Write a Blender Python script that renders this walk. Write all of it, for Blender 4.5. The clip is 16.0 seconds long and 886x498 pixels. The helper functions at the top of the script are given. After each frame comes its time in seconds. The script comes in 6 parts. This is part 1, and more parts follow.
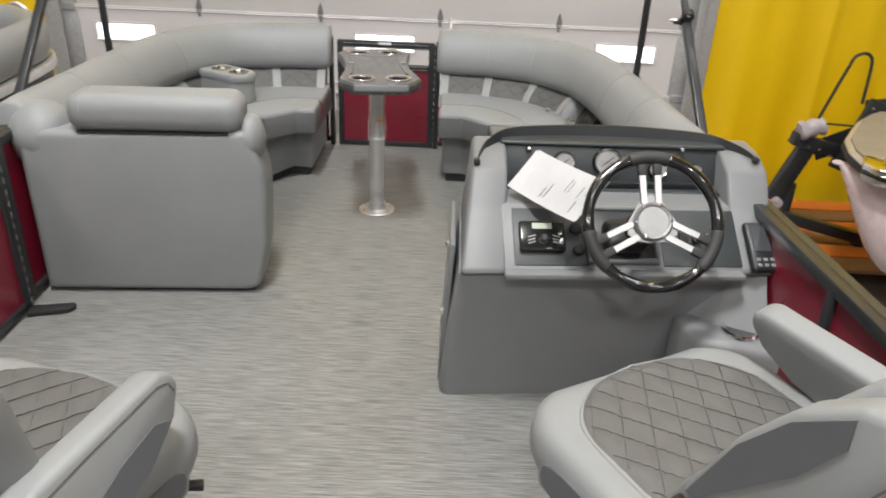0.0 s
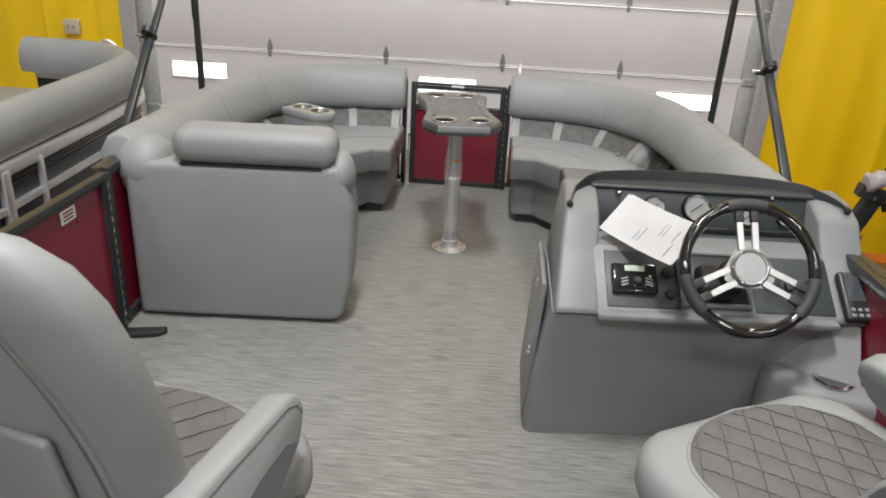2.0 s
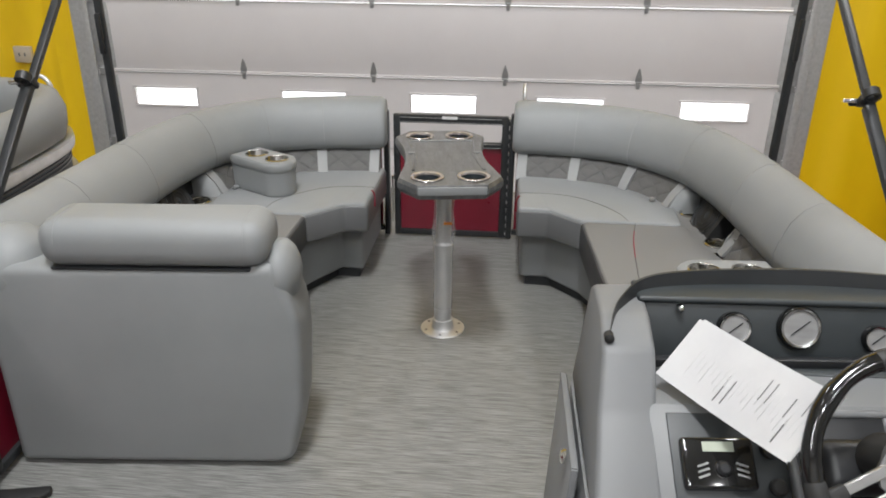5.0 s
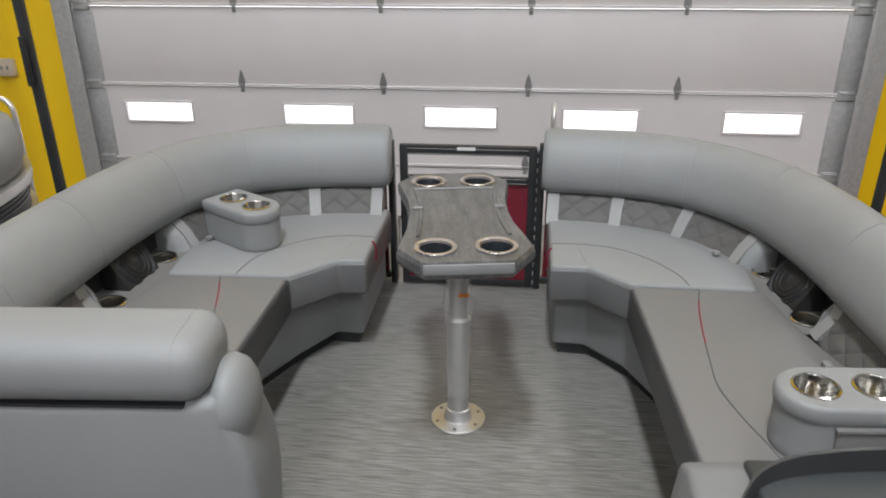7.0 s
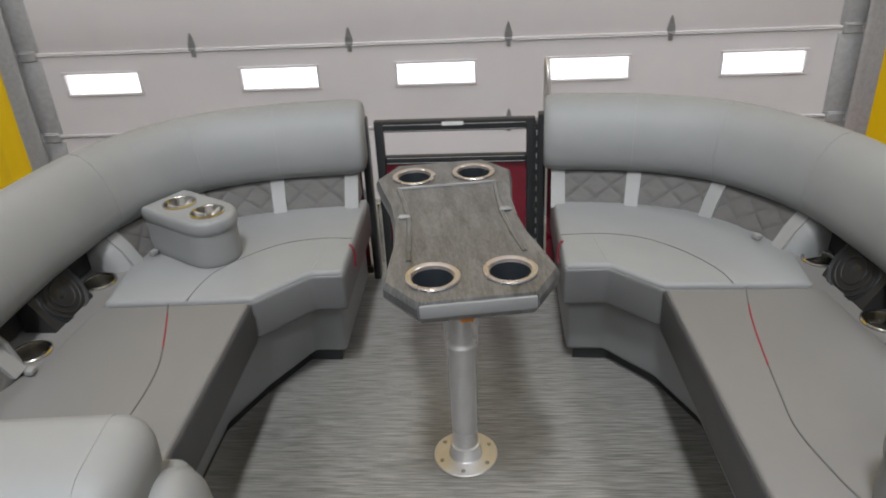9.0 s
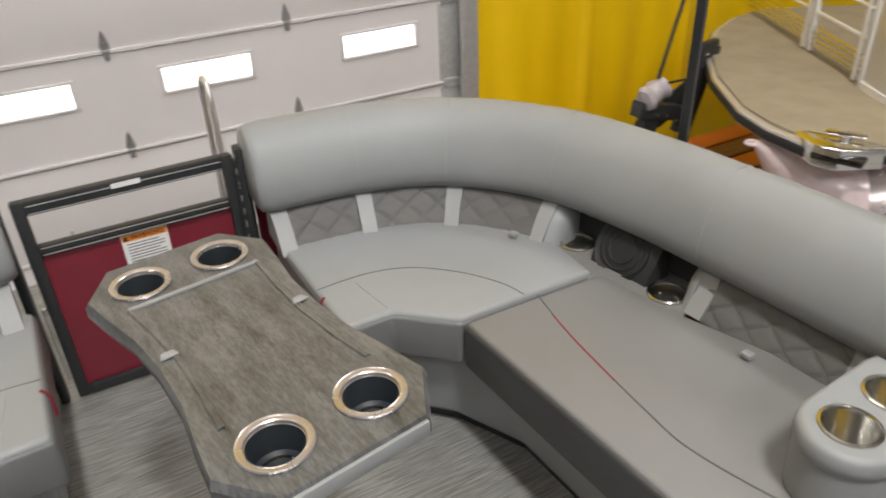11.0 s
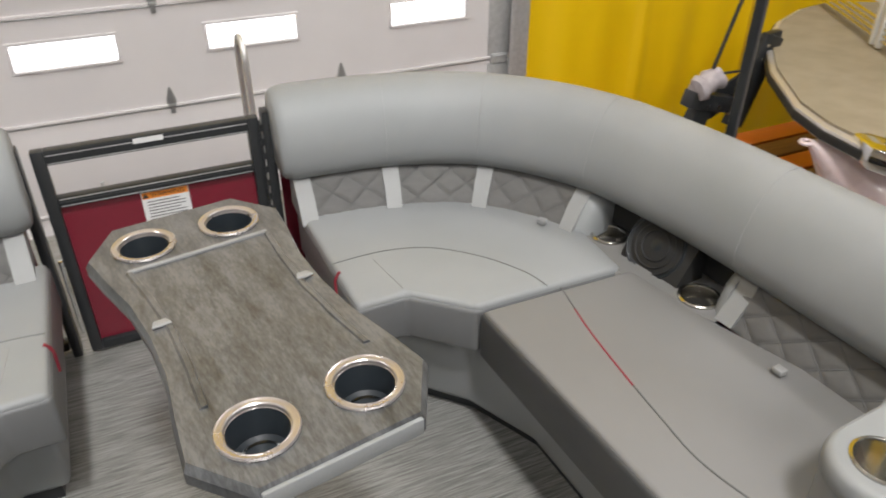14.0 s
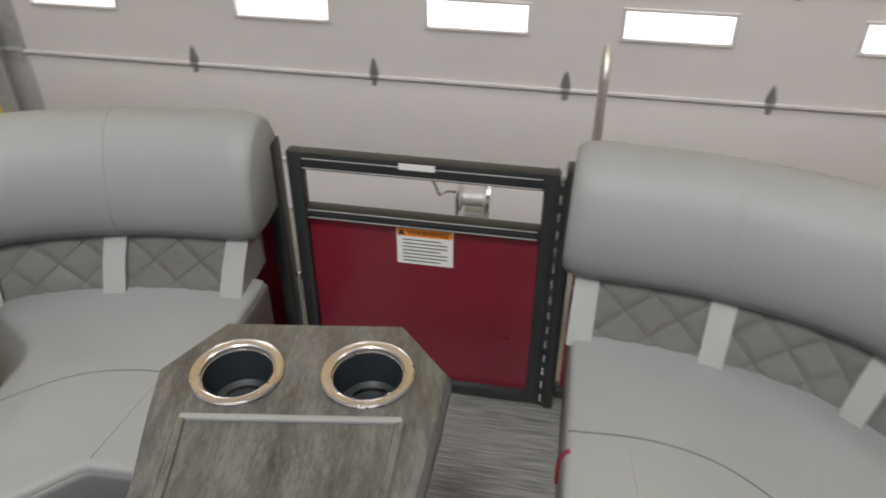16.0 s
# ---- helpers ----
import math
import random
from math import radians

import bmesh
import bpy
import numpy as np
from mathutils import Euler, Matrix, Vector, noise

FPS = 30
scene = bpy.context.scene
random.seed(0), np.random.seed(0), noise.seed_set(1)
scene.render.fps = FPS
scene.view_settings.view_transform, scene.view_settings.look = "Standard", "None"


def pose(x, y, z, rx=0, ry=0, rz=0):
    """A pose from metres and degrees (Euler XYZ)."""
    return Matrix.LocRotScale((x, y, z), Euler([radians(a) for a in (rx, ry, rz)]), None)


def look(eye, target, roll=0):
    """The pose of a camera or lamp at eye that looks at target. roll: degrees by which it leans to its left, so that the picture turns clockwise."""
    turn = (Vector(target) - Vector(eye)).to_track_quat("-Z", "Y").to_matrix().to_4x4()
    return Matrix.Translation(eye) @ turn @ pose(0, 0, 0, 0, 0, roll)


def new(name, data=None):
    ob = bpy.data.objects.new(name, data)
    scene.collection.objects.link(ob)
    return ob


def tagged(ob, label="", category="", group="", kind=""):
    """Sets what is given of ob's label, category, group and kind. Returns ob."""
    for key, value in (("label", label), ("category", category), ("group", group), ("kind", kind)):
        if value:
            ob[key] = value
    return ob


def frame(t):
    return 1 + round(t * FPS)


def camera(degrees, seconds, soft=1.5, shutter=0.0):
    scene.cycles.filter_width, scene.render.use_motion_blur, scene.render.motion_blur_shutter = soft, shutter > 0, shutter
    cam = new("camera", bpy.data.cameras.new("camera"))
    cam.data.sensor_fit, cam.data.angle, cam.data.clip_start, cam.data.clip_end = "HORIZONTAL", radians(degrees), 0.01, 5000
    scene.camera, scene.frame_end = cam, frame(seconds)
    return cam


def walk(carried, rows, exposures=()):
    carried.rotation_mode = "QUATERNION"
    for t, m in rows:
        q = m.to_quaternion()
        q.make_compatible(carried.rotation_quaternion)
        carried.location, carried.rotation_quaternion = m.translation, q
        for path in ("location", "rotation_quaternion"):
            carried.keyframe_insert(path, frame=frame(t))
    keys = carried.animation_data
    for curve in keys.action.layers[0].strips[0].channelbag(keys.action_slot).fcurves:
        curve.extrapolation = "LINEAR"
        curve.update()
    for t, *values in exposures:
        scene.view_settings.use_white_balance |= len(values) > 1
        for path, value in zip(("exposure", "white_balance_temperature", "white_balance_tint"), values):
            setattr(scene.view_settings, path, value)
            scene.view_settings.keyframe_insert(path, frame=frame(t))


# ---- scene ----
cam = camera(61.8, 16.0, 1.8, 0.4)
PATH = [
    (0, (0.434, 0.389, 1.483), (0.426, 2.182, 0.597), 2.5),
    (0.5, (0.408, 0.294, 1.492), (0.309, 2.102, 0.643), 3.7),
    (1, (0.354, 0.262, 1.518), (0.238, 2.084, 0.701), 4.1),
    (1.5, (0.304, 0.282, 1.52), (0.193, 2.11, 0.716), 3.8),
    (2, (0.269, 0.324, 1.493), (0.153, 2.157, 0.7), 3.1),
    (2.5, (0.292, 0.449, 1.495), (0.172, 2.285, 0.711), 2.3),
    (3, (0.327, 0.594, 1.512), (0.209, 2.436, 0.742), 1.5),
    (3.5, (0.27, 0.754, 1.495), (0.168, 2.602, 0.735), 1.0),
    (3.7, (0.232, 0.835, 1.505), (0.139, 2.684, 0.749), 0.9),
    (5.8, (0.314, 1.408, 1.464), (0.14, 3.229, 0.656), 0.5),
    (6, (0.271, 1.479, 1.466), (0.115, 3.304, 0.663), 1.0),
    (6.5, (0.238, 1.662, 1.487), (0.066, 3.489, 0.691), 0.3),
    (7, (0.25, 1.819, 1.473), (0.05, 3.642, 0.673), -0.3),
    (7.5, (0.319, 1.974, 1.485), (0.088, 3.789, 0.676), -0.8),
    (8, (0.329, 2.07, 1.461), (0.02, 3.854, 0.61), -1.4),
    (8.2, (0.31, 2.104, 1.454), (0.015, 3.879, 0.581), -1.5),
    (10.3, (0.007, 2.597, 1.461), (0.379, 4.286, 0.457), -4.7),
    (10.5, (0.009, 2.648, 1.459), (0.489, 4.306, 0.448), -4.3),
    (11, (-0.098, 2.773, 1.454), (0.722, 4.288, 0.438), -2.5),
    (11.5, (-0.254, 2.816, 1.47), (0.815, 4.171, 0.459), -1.1),
    (12, (-0.293, 2.817, 1.459), (0.953, 4.019, 0.456), 0.0),
    (12.5, (-0.269, 2.799, 1.461), (1.075, 3.897, 0.466), 0.8),
    (13, (-0.215, 2.797, 1.47), (1.081, 3.951, 0.476), 1.2),
    (13.5, (-0.126, 2.82, 1.447), (0.864, 4.225, 0.424), 0.7),
    (14, (-0.028, 2.822, 1.426), (0.684, 4.354, 0.355), 0.1),
    (14.5, (0.034, 3.0, 1.396), (0.576, 4.582, 0.3), 0.1),
    (15, (0.089, 3.177, 1.396), (0.403, 4.811, 0.285), -0.3),
    (15.5, (0.24, 3.324, 1.385), (0.266, 4.981, 0.265), -0.1),
    (16, (0.316, 3.468, 1.345), (0.021, 5.091, 0.213), 0.2),
]
EXPOSURES = (
    (0.0, 0.0, 6480, 10), (0.6, -0.05, 6450, 10), (1.5, -0.10, 6420, 10), (3.7, -0.18, 6350, 9), (5.8, -0.22, 6260, 10), (6.5, -0.23, 6220, 10), (7.3, -0.35, 6160, 11),
    (8.2, -0.44, 6160, 11), (10.3, -0.16, 6480, 10), (12.0, -0.06, 6660, 11), (13.5, -0.03, 6600, 11), (14.5, 0.03, 6400, 10), (15.2, -0.11, 6420, 10), (16.0, -0.38, 6480, 10))
walk(cam, [(t, look(eye, target, roll)) for t, eye, target, roll in PATH], EXPOSURES)

# ---- light ----
world = bpy.data.worlds.new("world")
scene.world = world
world.use_nodes = True
world.node_tree.nodes["Background"].inputs[0].default_value = (0.8, 0.87, 1.0, 1)
world.node_tree.nodes["Background"].inputs[1].default_value = 0.15

FLOOR_Z = -1.4          # shop floor, the boat stands on its trailer
CEIL_Z = 6.4


def area_lamp(name, place, sx, sy, watts, colour):
    data = bpy.data.lights.new(name, "AREA")
    data.shape, data.size, data.size_y, data.energy, data.color = "RECTANGLE", sx, sy, watts, colour
    ob = new(name, data)
    ob.matrix_world = Matrix.Translation(place)
    return ob


# ---- materials ----
def material(name):
    m = bpy.data.materials.new(name)
    m.use_nodes = True
    nt = m.node_tree
    return m, nt, nt.nodes["Principled BSDF"]


def nd(nt, kind, **inputs):
    n = nt.nodes.new(kind)
    for k, v in inputs.items():
        n.inputs[k.replace("_", " ")].default_value = v
    return n


def coords(nt, scale=(1, 1, 1), rot=(0, 0, 0)):
    c = nt.nodes.new("ShaderNodeTexCoord")
    mp = nt.nodes.new("ShaderNodeMapping")
    mp.inputs["Scale"].default_value = scale
    mp.inputs["Rotation"].default_value = rot
    nt.links.new(c.outputs["Object"], mp.inputs["Vector"])
    return mp.outputs["Vector"]


def ramp(nt, fac, stops):
    r = nt.nodes.new("ShaderNodeValToRGB")
    e = r.color_ramp.elements
    while len(e) < len(stops):
        e.new(0.5)
    for k, (p, c) in enumerate(stops):
        e[k].position, e[k].color = p, (*c, 1)
    nt.links.new(fac, r.inputs["Fac"])
    return r.outputs["Color"]


def bump(nt, bsdf, height, strength=0.2, distance=0.002):
    b = nd(nt, "ShaderNodeBump", Strength=strength, Distance=distance)
    nt.links.new(height, b.inputs["Height"])
    nt.links.new(b.outputs["Normal"], bsdf.inputs["Normal"])


def surface(name, c1, c2, rough=0.5, metal=0.0, scale=8.0, grain=300.0, bumps=0.15, stretch=(1, 1, 1), coat=0.0, wear=0.08):
    """A surface that varies softly between two colours, with a fine grain in relief and an uneven gloss."""
    m, nt, b = material(name)
    v = coords(nt, stretch)
    big = nd(nt, "ShaderNodeTexNoise", Scale=scale, Detail=5.0, Roughness=0.6)
    nt.links.new(v, big.inputs["Vector"])
    nt.links.new(ramp(nt, big.outputs["Fac"], ((0.3, c1), (0.72, c2))), b.inputs["Base Color"])
    fine = nd(nt, "ShaderNodeTexNoise", Scale=grain, Detail=3.0)
    nt.links.new(v, fine.inputs["Vector"])
    bump(nt, b, fine.outputs["Fac"], bumps, 0.0015)
    mr = nd(nt, "ShaderNodeMapRange")
    mr.inputs["To Min"].default_value, mr.inputs["To Max"].default_value = max(rough - wear, 0.02), min(rough + wear, 1)
    nt.links.new(big.outputs["Fac"], mr.inputs["Value"])
    nt.links.new(mr.outputs["Result"], b.inputs["Roughness"])
    b.inputs["Metallic"].default_value = metal
    b.inputs["Coat Weight"].default_value = coat
    return m


def quilt_material(name, c1, c2):
    """Brushed vinyl with a soft lengthwise streak."""
    return surface(name, c1, c2, rough=0.6, scale=20, grain=420, bumps=0.3, stretch=(1, 1, 3))


def g(v, warm=0.0):
    return (v * (1 + warm), v, v * (1 - warm))


VINYL = surface("grey_vinyl", (0.228, 0.238, 0.242), (0.265, 0.273, 0.276), 0.5, scale=3.5, grain=430, bumps=0.24, wear=0.12)
VINYL_LIGHT = surface("light_grey_vinyl", (0.25, 0.254, 0.254), (0.28, 0.284, 0.284), 0.5, scale=3.0, grain=650, bumps=0.12)
VINYL_DARK = surface("dark_grey_vinyl", (0.10, 0.105, 0.115), (0.13, 0.135, 0.145), 0.45, scale=4.0, grain=650, bumps=0.15)
QUILT = quilt_material("quilted_vinyl", (0.098, 0.096, 0.093), (0.122, 0.119, 0.115))
PIPING_RED = surface("red_piping", (0.20, 0.017, 0.03), (0.24, 0.024, 0.038), 0.5)
STITCH = surface("grey_thread", g(0.10), g(0.13), 0.8)
STITCH_PALE = surface("pale_grey_thread", g(0.27), g(0.31), 0.8)
BLACK = surface("black_plastic", (0.012, 0.013, 0.015), (0.02, 0.021, 0.023), 0.4, bumps=0.1)
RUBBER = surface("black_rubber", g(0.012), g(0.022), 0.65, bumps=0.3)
GLOSS_BLACK = surface("gloss_black", g(0.008), g(0.012), 0.12, bumps=0.0, coat=0.6)
POWDER = surface("black_powder_coat", (0.018, 0.02, 0.022), (0.028, 0.03, 0.032), 0.38, bumps=0.12)
RED_PANEL = surface("burgundy_aluminium", (0.165, 0.008, 0.022), (0.195, 0.010, 0.027), 0.3, metal=0.0, bumps=0.03, coat=0.3)
STEEL = surface("polished_steel", g(0.75), g(0.82), 0.14, metal=1.0, bumps=0.02, wear=0.06)
STEEL_CUP = surface("drawn_steel", (0.46, 0.45, 0.42), (0.54, 0.53, 0.50), 0.20, metal=1.0, bumps=0.05)
STEEL_BRUSHED = surface("brushed_steel", g(0.30), g(0.42), 0.42, metal=1.0, bumps=0.1, stretch=(1, 1, 12))
# plain steel; its slight warm tint stands for coppery reflections
RIM_STEEL = surface("reflection_tinted_steel", (0.44, 0.41, 0.40), (0.52, 0.485, 0.475), 0.28, metal=0.75, bumps=0.02)
ALU = surface("bare_aluminium", g(0.66), g(0.78), 0.45, metal=0.85, scale=14, bumps=0.15)
GALV = surface("galvanised_steel", g(0.42), g(0.54), 0.5, metal=0.3, scale=30, bumps=0.15)
CONSOLE = surface("grey_moulded_plastic", (0.215, 0.222, 0.228), (0.238, 0.244, 0.25), 0.45, scale=4, grain=900, bumps=0.12)
# same plastic as the body, darkened to offset light falling on the surround
CONSOLE_DIMMED = surface("dimmed_moulded_plastic", (0.165, 0.170, 0.176), (0.185, 0.190, 0.196), 0.48, scale=4, grain=900, bumps=0.05)
DASH = surface("charcoal_dash", (0.026, 0.031, 0.034), (0.036, 0.042, 0.045), 0.45, bumps=0.2)
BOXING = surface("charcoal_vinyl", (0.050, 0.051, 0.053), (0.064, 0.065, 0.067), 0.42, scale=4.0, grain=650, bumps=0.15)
VINYL_MID = surface("mid_grey_vinyl", (0.125, 0.128, 0.130), (0.150, 0.153, 0.155), 0.45, scale=4.0, grain=650, bumps=0.15)
SPEAKER = surface("black_speaker_cone", (0.010, 0.014, 0.018), (0.016, 0.020, 0.024), 0.3, bumps=0.05)
OUTLET_BEIGE = surface("beige_plastic", (0.50, 0.43, 0.32), (0.56, 0.48, 0.37), 0.5, bumps=0.03)
NOSE_FILM = surface("pale_pink_film", (0.62, 0.50, 0.51), (0.72, 0.60, 0.61), 0.28, scale=7, grain=50, bumps=0.25, coat=0.3)
DIAL = surface("brushed_dial", g(0.30), g(0.42), 0.4, metal=0.5, bumps=0.1, stretch=(1, 14, 1))
CUP_PLASTIC = surface("dark_blue_grey_plastic", (0.016, 0.021, 0.026), (0.024, 0.030, 0.036), 0.35, bumps=0.05)
PAPER = surface("printed_paper", (0.48, 0.48, 0.49), (0.55, 0.55, 0.55), 0.7, bumps=0.05)
INK = surface("grey_ink", g(0.12), g(0.2), 0.8)
DOOR_WHITE = surface("white_door_steel", (0.70, 0.668, 0.668), (0.76, 0.728, 0.726), 0.38, scale=1.2, grain=160, bumps=0.08)
HINGE = surface("zinc_hinge", g(0.30), g(0.42), 0.45, metal=0.7)
TAN = surface("tan_carpet", (0.27, 0.23, 0.16), (0.34, 0.29, 0.21), 0.95, scale=6, grain=500, bumps=0.6)
SHOP_FLOOR = surface("worn_concrete", (0.26, 0.25, 0.24), (0.40, 0.385, 0.37), 0.4, scale=1.5, grain=60, bumps=0.2)
# mid grey keeps light bounced by the unseen walls low
WALL_PAINT = surface("dulled_wall_paint", (0.42, 0.42, 0.42), (0.48, 0.48, 0.475), 0.7, scale=1.2, grain=90)
PANEL_SILVER = surface("silver_panel", (0.58, 0.56, 0.55), (0.64, 0.62, 0.61), 0.3, metal=0.5, scale=2, bumps=0.03)
LABEL_WHITE = surface("label_white", g(0.75), g(0.8), 0.5, bumps=0.02)
LABEL_ORANGE = surface("label_orange", (0.85, 0.27, 0.03), (0.9, 0.3, 0.04), 0.5, bumps=0.02)
LABEL_GREEN = surface("label_green", (0.25, 0.62, 0.45), (0.3, 0.68, 0.5), 0.5, bumps=0.02)
ORANGE_PAINT = surface("orange_paint", (0.62, 0.16, 0.03), (0.7, 0.2, 0.04), 0.4)
PINK_FILM = surface("grey_plastic_film", (0.34, 0.31, 0.33), (0.55, 0.50, 0.52), 0.25, scale=14, grain=60, bumps=0.6)
WOOD_BROWN = surface("rough_brown_timber", (0.20, 0.10, 0.04), (0.30, 0.16, 0.07), 0.7, scale=6, stretch=(1, 8, 8))
LCD = surface("lcd_screen", (0.42, 0.46, 0.38), (0.46, 0.5, 0.42), 0.2, bumps=0.0)
# pink base and partial metal put red reflections and brightness into the colour
POLISHED = surface("pink_tinted_aluminium", (0.84, 0.76, 0.76), (0.92, 0.84, 0.84), 0.26, metal=0.7, scale=5, grain=60, bumps=0.05)
NAVY_PANEL = surface("dark_navy_panel", (0.018, 0.026, 0.036), (0.028, 0.037, 0.048), 0.42, bumps=0.05)
BRONZE = surface("olive_bronze_rail", (0.036, 0.031, 0.020), (0.050, 0.044, 0.028), 0.5, bumps=0.1)
PRINT_GREY = surface("grey_print", g(0.5), g(0.58), 0.7)
SCREEN_DARK = surface("dark_screen", (0.05, 0.055, 0.06), (0.07, 0.075, 0.08), 0.1, bumps=0.0)


def make_yellow():
    m, nt, b = material("yellow_wall_paint")
    v = coords(nt, (1, 1, 0.25))
    n = nd(nt, "ShaderNodeTexNoise", Scale=2.2, Detail=5.0)
    nt.links.new(v, n.inputs["Vector"])
    nt.links.new(ramp(nt, n.outputs["Fac"], ((0.3, (0.86, 0.555, 0.002)), (0.7, (0.95, 0.625, 0.004)))), b.inputs["Base Color"])
    bump(nt, b, n.outputs["Fac"], 0.5, 0.02)
    b.inputs["Roughness"].default_value = 0.42
    return m


def make_woven():
    """Woven vinyl flooring: fine threads across the boat in pale and dark greys."""
    m, nt, b = material("woven_vinyl_floor")
    n1 = nd(nt, "ShaderNodeTexNoise", Scale=1.0, Detail=2.0, Roughness=0.55)
    nt.links.new(coords(nt, (11, 480, 1)), n1.inputs["Vector"])
    n2 = nd(nt, "ShaderNodeTexNoise", Scale=1.0, Detail=2.0)
    nt.links.new(coords(nt, (5, 190, 1)), n2.inputs["Vector"])
    n3 = nd(nt, "ShaderNodeTexNoise", Scale=1.3, Detail=3.0)
    nt.links.new(coords(nt), n3.inputs["Vector"])
    mix = nd(nt, "ShaderNodeMath")
    mix.operation = "ADD"
    half = nd(nt, "ShaderNodeMath")
    half.operation = "MULTIPLY"
    half.inputs[1].default_value = 0.5
    nt.links.new(n2.outputs["Fac"], half.inputs[0])
    nt.links.new(n1.outputs["Fac"], mix.inputs[0])
    nt.links.new(half.outputs[0], mix.inputs[1])
    nt.links.new(ramp(nt, mix.outputs[0], ((0.55, (0.088, 0.088, 0.084)), (0.74, (0.195, 0.194, 0.186)), (0.95, (0.315, 0.313, 0.30)))), b.inputs["Base Color"])
    bump(nt, b, n1.outputs["Fac"], 0.4, 0.002)
    b.inputs["Roughness"].default_value = 0.42
    return m


def make_table_wood():
    """Grey driftwood laminate, grain along the table."""
    m, nt, b = material("driftwood_laminate")
    n = nd(nt, "ShaderNodeTexNoise", Scale=1.0, Detail=6.0, Roughness=0.65, Distortion=0.15)
    nt.links.new(coords(nt, (44, 8, 20)), n.inputs["Vector"])
    n2 = nd(nt, "ShaderNodeTexNoise", Scale=1.0, Detail=4.0, Roughness=0.7, Distortion=0.15)
    nt.links.new(coords(nt, (210, 60, 60)), n2.inputs["Vector"])
    half = nd(nt, "ShaderNodeMath")
    half.operation = "MULTIPLY_ADD"
    half.inputs[1].default_value = 0.7
    nt.links.new(n2.outputs["Fac"], half.inputs[0])
    nt.links.new(n.outputs["Fac"], half.inputs[2])
    nt.links.new(ramp(nt, half.outputs[0], ((0.58, (0.032, 0.033, 0.034)), (0.83, (0.080, 0.083, 0.086)), (1.10, (0.128, 0.131, 0.135)))), b.inputs["Base Color"])
    bump(nt, b, half.outputs[0], 0.12, 0.002)
    b.inputs["Roughness"].default_value = 0.33
    b.inputs["Coat Weight"].default_value = 0.25
    b.inputs["Coat Roughness"].default_value = 0.3
    return m


def make_glow(name, colour, strength):
    m, nt, b = material(name)
    b.inputs["Base Color"].default_value = (0.8, 0.8, 0.8, 1)
    b.inputs["Emission Color"].default_value = (*colour, 1)
    b.inputs["Emission Strength"].default_value = strength
    return m


def make_glass(name, tint, rough=0.02):
    m, nt, b = material(name)
    b.inputs["Base Color"].default_value = (*tint, 1)
    b.inputs["Transmission Weight"].default_value = 1.0
    b.inputs["Roughness"].default_value = rough
    b.inputs["IOR"].default_value = 1.45
    return m


YELLOW = make_yellow()
WOVEN = make_woven()
TABLE_WOOD = make_table_wood()
SKY_GLOW = make_glow("daylight", (1.0, 1.0, 1.0), 2.2)
TUBE_GLOW = make_glow("lamp_diffuser", (1.0, 0.98, 0.95), 6.0)
CLEAR_WRAP = surface("clear_film", g(0.75), g(0.85), 0.12, scale=60, grain=160, bumps=0.5)
CLEAR_WRAP.node_tree.nodes["Principled BSDF"].inputs["Alpha"].default_value = 0.28


# ---- mesh tools ----
def part(name, bm, mat, parent=None, label="", smooth=40):
    me = bpy.data.meshes.new(name)
    bmesh.ops.recalc_face_normals(bm, faces=bm.faces)
    bm.to_mesh(me)
    bm.free()
    if smooth:
        me.shade_smooth()
        me.set_sharp_from_angle(angle=radians(smooth))
    me.materials.append(mat)
    ob = new(name, me)
    if parent:
        ob.parent = parent
    if label:
        ob["label"] = label
    return ob


def thing(name, label, category, place=(0, 0, 0), turn=0.0, group="", kind=""):
    ob = tagged(new(name), label, category, group, kind)
    ob.empty_display_size = 0.1
    ob.matrix_world = pose(*place, 0, 0, turn)
    return ob


def merge(*bms):
    out = bmesh.new()
    for b in bms:
        me = bpy.data.meshes.new("t")
        b.to_mesh(me)
        b.free()
        out.from_mesh(me)
        bpy.data.meshes.remove(me)
    return out


def box(c, s, bev=0.0, seg=2, rot=None):
    bm = bmesh.new()
    bmesh.ops.create_cube(bm, size=1, matrix=Matrix.Diagonal((*s, 1)))
    if bev:
        bmesh.ops.bevel(bm, geom=bm.edges[:], offset=min(bev, 0.49 * min(s)), segments=seg, profile=0.5, affect="EDGES")
    m = Matrix.Translation(c)
    if rot:
        m = m @ pose(0, 0, 0, *rot)
    bmesh.ops.transform(bm, matrix=m, verts=bm.verts)
    return bm


def prism(poly, z0, z1, bev=0.0, seg=2, bottom=True):
    bm = bmesh.new()
    f = bm.faces.new([bm.verts.new((x, y, z0)) for x, y in poly])
    top = bmesh.ops.extrude_face_region(bm, geom=[f])
    bmesh.ops.translate(bm, vec=(0, 0, z1 - z0), verts=[v for v in top["geom"] if isinstance(v, bmesh.types.BMVert)])
    bmesh.ops.recalc_face_normals(bm, faces=bm.faces)
    if bev:
        e = bm.edges[:] if bottom else [e for e in bm.edges if max(v.co.z for v in e.verts) > z1 - 1e-6]
        bmesh.ops.bevel(bm, geom=e, offset=bev, segments=seg, profile=0.5, affect="EDGES")
    return bm


def moved(bm, m):
    bmesh.ops.transform(bm, matrix=m, verts=bm.verts)
    return bm


